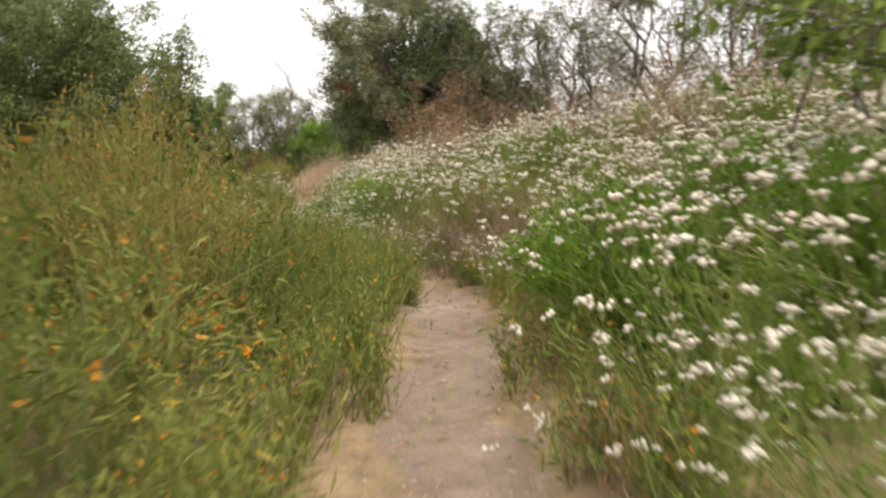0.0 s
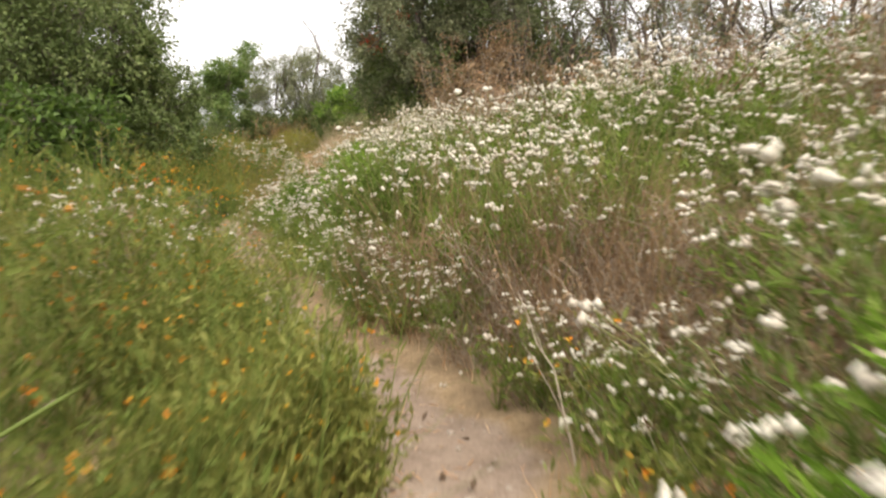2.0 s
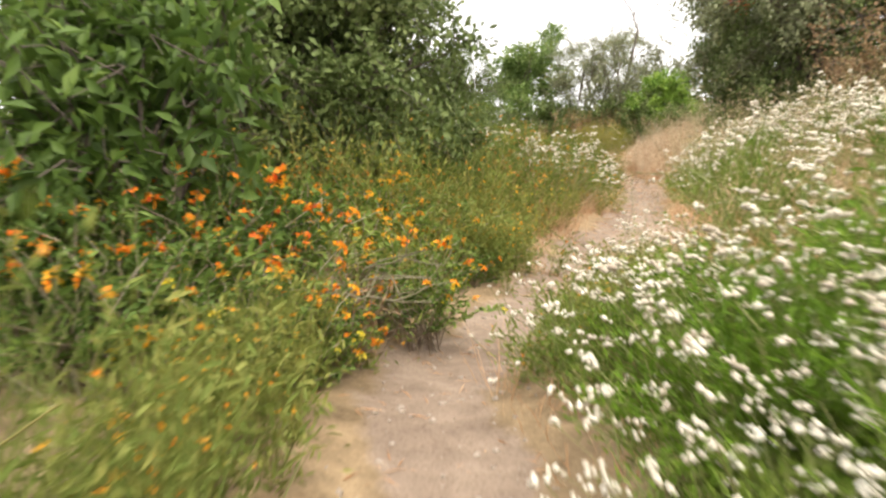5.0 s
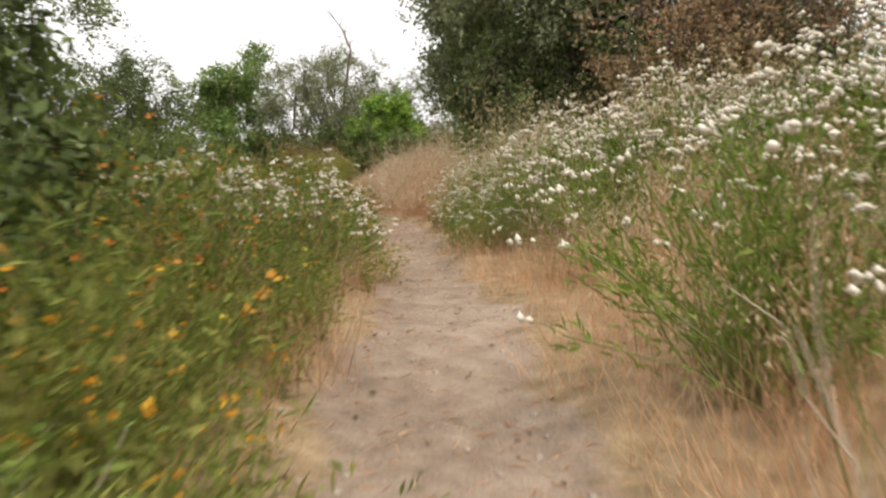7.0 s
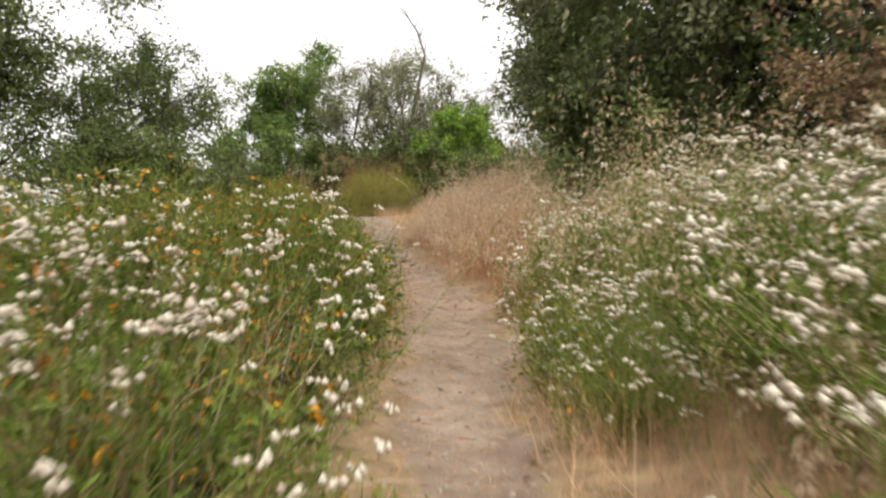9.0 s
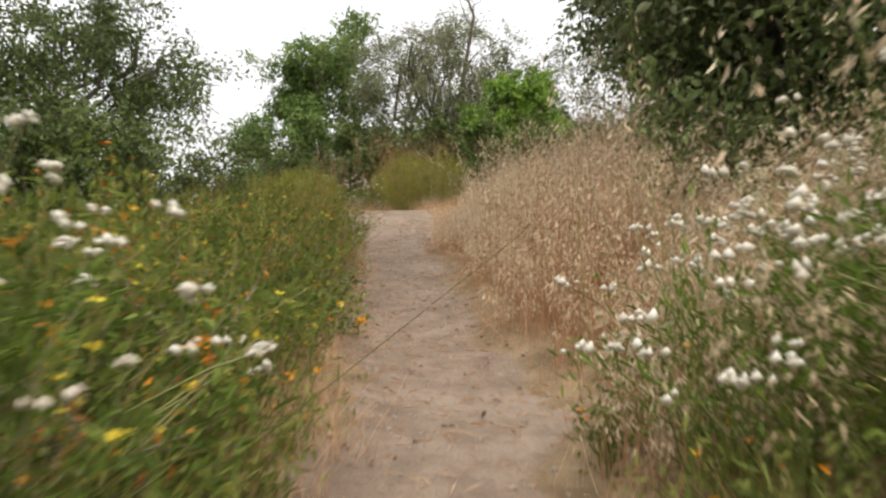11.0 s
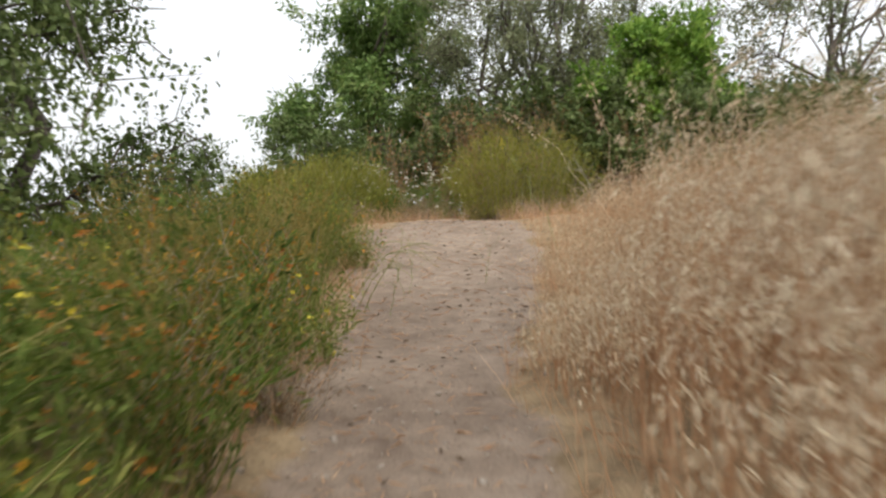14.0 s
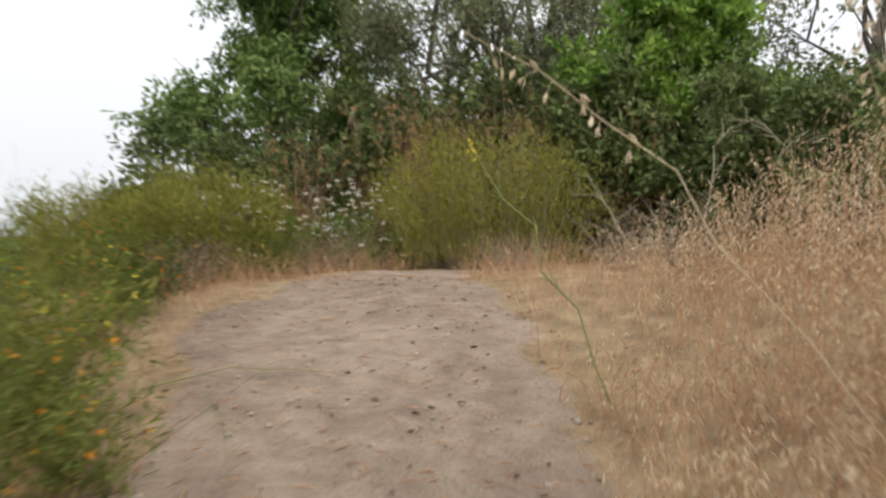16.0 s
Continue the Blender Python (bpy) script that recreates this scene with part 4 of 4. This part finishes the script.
put(tree("far_tree", "dark tangled thicket over dead twigs", 1.7, 1.6, -0.5, M_OAK, 32, 110, 330, (0.09, 0.045), 0.42, 5, 0.05, 0.0, 0.05), -4.7, 36.3)
for (x, y, s) in ((-9.55, 34.2, 1.0), (-10.2, 34.6, 1.15), (-9.3, 35.2, 1.1), (-10.8, 35.2, 1.1)):
    ob = copy_thing(BN[1 if y > 34.4 else 2], Matrix.Identity(4))
    ob.matrix_basis = at(x, y, 50 * x, s)
TALL = dry_brush("tall dry brown weeds with rusty seed heads", 0.6, 2.25, 90, 2300, M_WEED, 1.9)
put(tree("far_tree", "dark leafy undergrowth under the trees", 2.6, 1.6, -0.5, M_OAK, 37, 120, 320, (0.1, 0.05), 0.4, 4, 0.0, 0.0, 0.05), -6.6, 37.6)
put(TALL, -9.0, 36.6)
for (x, y, s) in ((-9.9, 37.2, 1.1), (-8.3, 37.4, 1.05), (-7.2, 37.2, 0.95), (-10.6, 36.4, 0.9), (-6.6, 36.6, 0.8), (-9.4, 37.4, 1.0), (-8.7, 36.1, 0.85), (-7.8, 36.8, 0.95)):
    ob = copy_thing(TALL, Matrix.Identity(4))
    ob.matrix_basis = at(x, y, 70 * x, s)
TW = dry_brush("pile of grey dead twigs at the trail's end", 0.55, 0.5, 110, 120, M_TWIG)
put(TW, -5.95, 33.0)
for (x, y, s) in ((-5.3, 32.7, 1.0), (-6.5, 33.7, 0.9), (-4.7, 33.1, 1.2), (-7.4, 34.4, 0.7)):
    ob = copy_thing(TW, Matrix.Identity(4))
    ob.matrix_basis = at(x, y, 90 * x, s)
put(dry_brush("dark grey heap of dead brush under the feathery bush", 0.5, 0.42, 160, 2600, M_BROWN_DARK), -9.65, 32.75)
spread(DB, 34.0, 35.4, -2.2, -0.3, 0.7, (0.6, 0.9), 52)

# ---- grasses: too many to count ----


def uneven(x, y):
    """Clumps grow higher and lower than others."""
    return 0.9 + 0.22 * np.sin(2.3 * x + 1.1 * y) * np.sin(1.9 * y - 0.7 * x + 1.0) + 0.16 * np.sin(5.7 * x - 3.1 * y) + 0.1 * np.sin(9.1 * x + 7.3 * y)


def grass(name, label, mat, strips, height, width, lean=0.35, seeds=None, per=9, worn=None, swell=((0, 1), (40, 1))):
    """Blades over strips of ground; seeds: material of drooping oat husks on the upper third of each stalk."""
    blades, husks = [], []
    for i, (n, y0, y1, d0, d1, power) in enumerate(strips):
        x, y, rng = strip_points(n, y0, y1, d0, d1, 100 + i + n, power)
        z = ground(x, y)
        b = np.stack([x, y, z - 0.02], -1)
        hgt = (height[0] + (height[1] - height[0]) * rng.uniform(0, 1, n)) * uneven(x, y)
        hgt = hgt * np.interp(y, [a for a, _ in swell], [b for _, b in swell])
        if worn:                               # trodden shorter towards the trail
            mid, half, _ = trail_at(y)
            hgt = hgt * np.clip(worn[0] + worn[1] * (np.abs(x - mid) - half), 0.3, worn[2])
        lx, ly = rng.normal(size=n) * lean, rng.normal(size=n) * lean
        tip = b + np.stack([lx * hgt, ly * hgt, hgt], -1)
        S = arcs(b, tip, 4, 0.06, 0.03)
        blades.append(ribbons(S, rng.uniform(*width, n)))
        if seeds:
            pick = np.repeat(np.arange(n), per)
            P, way = along_path(S[pick], rng.uniform(0.62, 1.0, len(pick)))
            out = unit(rng.normal(size=P.shape) * (1, 1, 0.3) + (0, 0, -0.55))
            stalk = P + out * rng.uniform(0.005, 0.05, (len(P), 1))
            husks.append(leaves(stalk, unit(out + (0, 0, -0.6)), rng.uniform(0.02, 0.042, len(P)), rng.uniform(0.005, 0.009, len(P)), 0.4))
    thing = tagged(root(name, label, "grass"), kind="stuff")
    mass("blade_cluster", merged(blades), mat, thing)
    if seeds:
        mass("husk_cluster", merged(husks), seeds, thing, "pale hanging oat husks")
    return thing


grass("wild_oats", "dense dry wild oats, straw-coloured with pale husks", M_STRAW,
      [(6600, 21.5, 27.8, 0.16, 1.6, 0.9), (1700, 22.6, 28.0, 1.2, 3.0, 1.0), (420, 16.6, 19.0, 0.6, 1.6, 1.0)],
      (0.55, 1.35), (0.0025, 0.0045), 0.12, M_OAT, 10, (0.42, 1.2, 1.0), ((21, 0.6), (24, 0.72), (25.2, 0.98), (26.6, 0.95), (28, 0.5)))
grass("green_oats", "tall half-green wild oats among the buckwheat", M_GRASS,
      [(1100, 18.6, 21.8, 0.25, 2.4, 1.0), (700, 17.0, 18.8, 1.3, 3.0, 1.0), (300, 21.4, 23.5, 1.2, 2.6, 1.0)], (0.6, 1.45), (0.0025, 0.0045), 0.18, M_OAT, 9)
grass("low_oats", "knee-high reddish dry oats along the trail", M_STRAW,
      [(3300, 27.6, 30.9, 0.05, 2.2, 0.85), (1000, 30.9, 32.6, 0.6, 2.4, 1.0), (1800, 28.0, 33.0, 1.8, 5.0, 1.0), (1500, 14.4, 17.6, 0.45, 1.9, 1.0)],
      (0.28, 0.8), (0.0025, 0.0045), 0.2, M_OAT, 8, (0.38, 0.5, 1.15))
grass("dry_grass", "short dry straw grass at the trail's edges", M_STRAW,
      [(9000, 20.5, 31.0, 0.0, 2.5, 0.8), (9000, 13.2, 19.4, 0.03, 1.8, 0.9), (1800, 15.6, 17.6, -1.4, -0.02, 1.0), (500, 13.5, 15.6, -0.4, -0.02, 1.0), (2600, 21.0, 29.5, -0.7, 0.02, 1.0), (2200, 21.0, 24.5, -1.6, 0.0, 1.0), (2600, 10.6, 13.4, 0.03, 1.4, 0.9), (500, 28.3, 31.6, -0.5, 0.15, 1.0),
       (5200, 32.0, 34.6, -2.5, 2.4, 1.0), (1500, 3.0, 9.0, 0.1, 0.8, 1.0), (2600, -1.0, 9.5, -2.6, -0.1, 1.0), (400, 29.0, 33.5, -1.0, 0.2, 1.0)],
      (0.08, 0.32), (0.002, 0.004), 0.5)
grass("brown_grass", "dead brown grass standing among the shrubs", M_BROWN,
      [(1500, 5.5, 7.7, 0.25, 1.8, 1.0), (2600, 2.5, 10.5, 2.0, 8.0, 1.0), (700, 21.5, 29.0, -2.5, -0.5, 1.0), (600, 14.5, 17.5, -1.6, -0.1, 1.0)],
      (0.3, 0.85), (0.003, 0.006), 0.3)
grass("green_grass", "tangled green and yellowing grass among the shrubs", M_GRASS,
      [(6500, -1.5, 10.0, -3.4, -0.12, 0.8), (2500, -0.5, 5.6, 0.3, 2.5, 1.0), (3800, 10.0, 21.5, -3.5, -0.3, 1.0), (2500, 9.0, 21.0, 0.5, 3.0, 1.0),
       (5000, 21.0, 30.5, -3.8, -0.2, 0.9), (2500, 24.0, 35.0, -8.0, -3.5, 1.0), (2500, 6.0, 14.0, 0.5, 7.0, 1.0)],
      (0.25, 0.9), (0.003, 0.006), 0.35)


# ---- litter on the trail ----


def litter(name, label, mat, strips, size, slim, lie=0.15, lift=0.004):
    pieces = []
    for i, (n, y0, y1, d0, d1) in enumerate(strips):
        rng = np.random.default_rng(500 + i + n)
        y = rng.uniform(y0, y1, n)
        mid, half, _ = trail_at(y)
        x = mid + rng.uniform(d0, d1, n) * half
        a = rng.uniform(0, 6.283, n)
        way = np.stack([np.cos(a), np.sin(a), rng.normal(size=n) * lie], -1)
        L = rng.uniform(*size, n)
        pieces.append(leaves(np.stack([x, y, ground(x, y) + lift], -1), way, L, L * slim, 0.2, 3.0))
    thing = tagged(root(name, label, "litter"), kind="stuff")
    mass("litter_layer", merged(pieces), mat, thing)


litter("leaf_litter", "dry dark brown leaves scattered on the trail", M_BROWN_DARK,
       [(180, 13, 22, -1.3, 1.3), (260, 22, 29, -1.2, 1.2), (380, 28.5, 33.6, -1.1, 1.1), (120, 0, 10, -1.2, 1.2)], (0.01, 0.05), 0.45, 0.35, 0.006)
litter("straw_litter", "broken straw lying on the trail", M_STRAW,
       [(2600, 13, 24, -1.8, 1.8), (3600, 22, 33.6, -1.6, 1.6), (900, 0, 12, -1.8, 1.8)], (0.03, 0.10), 0.05, 0.12, 0.006)


def pebbles():
    rng = np.random.default_rng(77)
    n = 2200
    y = rng.uniform(-1, 33.5, n)
    mid, half, _ = trail_at(y)
    x = mid + rng.uniform(-1.3, 1.3, n) * half
    thing = tagged(root("pebbles", "small pale pebbles and earth crumbs on the trail", "pebbles"), kind="stuff")
    mass("stone_layer", blobs(np.stack([x, y, ground(x, y) + 0.001], -1), 0.004 + 0.013 * rng.uniform(0, 1, n) ** 2.5), M_STONE, thing)


pebbles()


# ---- single stalks that stand out ----


def stalk(name, label, foot, top, mat, radius=0.003, husks=0, blossom=None, twigs=0, bend=0.06):
    """A lone stalk from the ground, with hanging husks, blossoms or bare side twigs."""
    thing = root(name, label, "plant")
    foot = np.array([foot[0], foot[1], float(ground(foot[0], foot[1])) - 0.03])
    thing.location = foot
    S = arcs(np.zeros((1, 3)), (np.array(top) - foot)[None], 8, bend, 0.015)
    part("stem", tubes(S, np.linspace(radius, radius * 0.4, 8)[None], 5), mat, thing)
    for i in range(husks):
        P, way = along_path(S, np.array([0.66 + 0.33 * i / husks]))
        droop = unit(RNG.normal(size=(1, 3)) * (1, 1, 0.2) + (0, 0, -0.5))
        hang = P + droop * RNG.uniform(0.02, 0.06)
        part("husk", merged([tubes(np.stack([P, (P + hang) / 2 + (0, 0, 0.006), hang], 1), np.full((1, 3), 0.0007)),
                             leaves(np.repeat(hang, 3, 0), unit(droop + (0, 0, -0.7) + RNG.normal(size=(3, 3)) * 0.2), 0.036, 0.009, 0.4)]), M_OAT, thing)
    for i in range(twigs):
        P, way = along_path(S, np.array([0.35 + 0.6 * i / twigs]))
        end = P + unit(way + RNG.normal(size=(1, 3)) * 0.6) * RNG.uniform(0.1, 0.28)
        part("side_twig", tubes(arcs(P, end, 4, 0.05, 0.04), np.linspace(radius * 0.6, radius * 0.3, 4)[None]), mat, thing)
    if blossom:
        for i in range(7):
            P, way = along_path(S, np.array([0.93 + 0.07 * i / 7]))
            part("blossom", flowers(P + RNG.normal(size=(1, 3)) * 0.012, way + RNG.normal(size=(1, 3)) * 0.5, np.array([0.014]), 4), blossom, thing)
    return thing


stalk("mustard_stalk", "leaning green mustard stalk tipped with yellow blossoms", (-6.27, 30.9), (-6.95, 31.3, 2.86), M_BUCK_STEM, 0.005, 0, M_YELLOW, 3)
stalk("fallen_stem", "thin green stem lying across bare earth", (-8.3, 30.55), (-7.45, 30.95, float(ground(-7.45, 30.95)) + 0.02), M_BUCK_STEM, 0.004)
for (x, y, dx, dy, h) in ((-5.9, 32.7, 0.6, 0.3, 0.8), (-5.4, 32.4, 0.7, 0.5, 1.0), (-6.3, 33.1, -0.5, 0.3, 0.5), (-5.2, 32.9, -0.6, 0.4, 0.9), (-6.0, 33.4, 0.3, 0.6, 1.0)):
    stalk("dead_branch", "curved grey dead branch with bare side twigs", (x, y), (x + dx, y + dy, float(ground(x, y)) + h), M_DEADWOOD, 0.0075, twigs=9, bend=0.25)
stalk("oat_stalk", "pale straw oat stalk standing alone", (-3.95, 23.5), (-3.93, 23.55, 2.1), M_OAT, 0.004, 5)
stalk("oat_stalk", "pale straw oat stalk standing alone", (-3.8, 24.1), (-3.7, 24.15, 2.0), M_OAT, 0.003, 7)
for (x, y, dx, dy, h) in ((-5.3, 28.6, -0.35, 0.1, 1.2), (-5.35, 30.2, -0.3, 0.2, 1.25), (-5.0, 30.8, 0.1, 0.25, 1.1), (-5.2, 31.4, -0.25, 0.0, 1.15), (-4.7, 30.0, -0.2, -0.1, 1.25), (-4.9, 29.3, -0.15, 0.1, 1.3)):
    stalk("oat_stalk", "tall wild oat stalk with large pale hanging husks", (x, y), (x + dx, y + dy, float(ground(x, y)) + h), M_OAT, 0.003, 13, bend=0.12)
for (x, y, dx, dy, h) in ((-2.45, 12.7, 0.1, 0.15, 0.75), (-2.3, 13.0, -0.12, 0.2, 0.6), (-2.2, 12.4, 0.2, 0.1, 0.55)):
    stalk("dead_stalk", "bare brown twiggy stalk at the trail's edge", (x, y), (x + dx, y + dy, float(ground(x, y)) + h), M_TWIG, 0.003, twigs=8)
for (x, y, dx, dy, h) in ((-6.9, 29.2, 0.0, 0.1, 0.3), (-6.5, 29.6, 0.03, 0.05, 0.28), (-7.2, 29.9, -0.05, 0.05, 0.25), (-6.75, 28.6, 0.05, 0.05, 0.32)):
    stalk("dead_stalk", "short bare seedling stalk on the trail", (x, y), (x + dx, y + dy, float(ground(x, y)) + h), M_BUCK_STEM, 0.002, twigs=4)

stalk("dead_stalk", "pale leaning dead stalk at the trail's edge", (0.35, 5.44), (0.18, 5.86, 0.74), M_TWIG, 0.004, twigs=2)
stalk("dead_stalk", "dark bare stem leaning over the trail", (-0.42, 4.0), (-0.3, 4.35, 0.62), M_DEER_STEM, 0.005, twigs=2)
stalk("dead_stalk", "dark bare stem leaning over the trail", (-0.36, 4.2), (-0.2, 4.5, 0.5), M_DEER_STEM, 0.005, twigs=2)
# long thin stems that lean over the trail
for (foot, top, bend) in (((-1.45, 12.0), (-2.45, 12.6, 1.3), 0.2), ((-1.75, 11.6), (-1.9, 12.5, 1.1), 0.12), ((-2.1, 12.1), (-2.42, 12.4, 1.0), 0.1), ((-1.7, 12.3), (-2.15, 12.75, 1.2), 0.15)):
    stalk("bare_stem", "long thin green stem arching over the trail", foot, top, M_BUCK_STEM, 0.0035, twigs=5, bend=bend)
for (foot, top) in (((-0.85, 2.9), (-0.16, 3.95, 0.98)), ((-0.6, 3.0), (-0.12, 4.0, 0.84)), ((-0.75, 3.3), (-0.1, 4.05, 0.72)), ((-0.5, 2.75), (-0.12, 3.6, 0.68))):
    stalk("bare_stem", "long thin green grass stem leaning over the trail", foot, top, M_GRASS, 0.0035, twigs=2)
stalk("dead_stalk", "pale dry stem leaning out of the weeds", (-1.75, 7.0), (-1.15, 7.4, 0.78), M_STRAW, 0.004, twigs=2)
stalk("oat_stalk", "long wild oat stalk arching over the bare earth", (-5.5, 30.0), (-6.55, 29.9, 2.98), M_OAT, 0.003, 12, bend=0.1)
# grey dead stems leaning out of the orange-flowered bushes
for (x, y, dx, dy, h) in ((-3.5, 10.9, 0.75, 0.25, 0.35), (-3.6, 11.1, 0.8, 0.1, 0.42), (-3.45, 11.4, 0.6, -0.1, 0.5), (-3.7, 10.8, 0.7, 0.5, 0.28), (-3.3, 11.6, 0.4, -0.3, 0.3)):
    stalk("dead_branch", "pale grey dead stem leaning over the trail", (x, y), (x + dx, y + dy, float(ground(x, y)) + h), M_DEADWOOD, 0.006, twigs=5, bend=0.15)
# straw tuft that has fallen towards the trail
for i in range(16):
    x, y = -3.88 - 0.05 * (i % 4), 17.05 + 0.05 * i
    stalk("dead_stalk", "long pale dry stem fallen towards the trail", (x, y), (x + 0.45 + 0.03 * (i % 5), y - 0.15 + 0.02 * i, float(ground(x, y)) + 0.16 + 0.04 * (i % 6)), M_OAT, 0.003, twigs=1, bend=0.12)
# pale grass stems fallen over the weeds beside the trail
for i in range(18):
    x, y = -6.15 + 0.06 * (i % 6), 23.9 + 0.06 * i
    stalk("dead_stalk", "long pale grass stem fallen over the weeds", (x, y), (x + 0.4 * math.cos(2.1 * i), y - 0.1 + 0.35 * math.sin(1.7 * i), float(ground(x, y)) + 0.2 + 0.06 * (i % 5)), M_OAT, 0.0028, twigs=1, bend=0.15)
# thin stems of the weeds that bow out over the bare earth
for i in range(12):
    x, y = -6.95 - 0.12 * (i % 3), 27.2 + 0.16 * i
    stalk("bare_stem", "thin green stem bowing out over bare earth", (x, y), (x + 0.35 + 0.05 * (i % 4), y + 0.15 * math.sin(3.0 * i), float(ground(x, y)) + 0.2 + 0.05 * (i % 5)), M_DEER_STEM, 0.0028, twigs=3, bend=0.3)
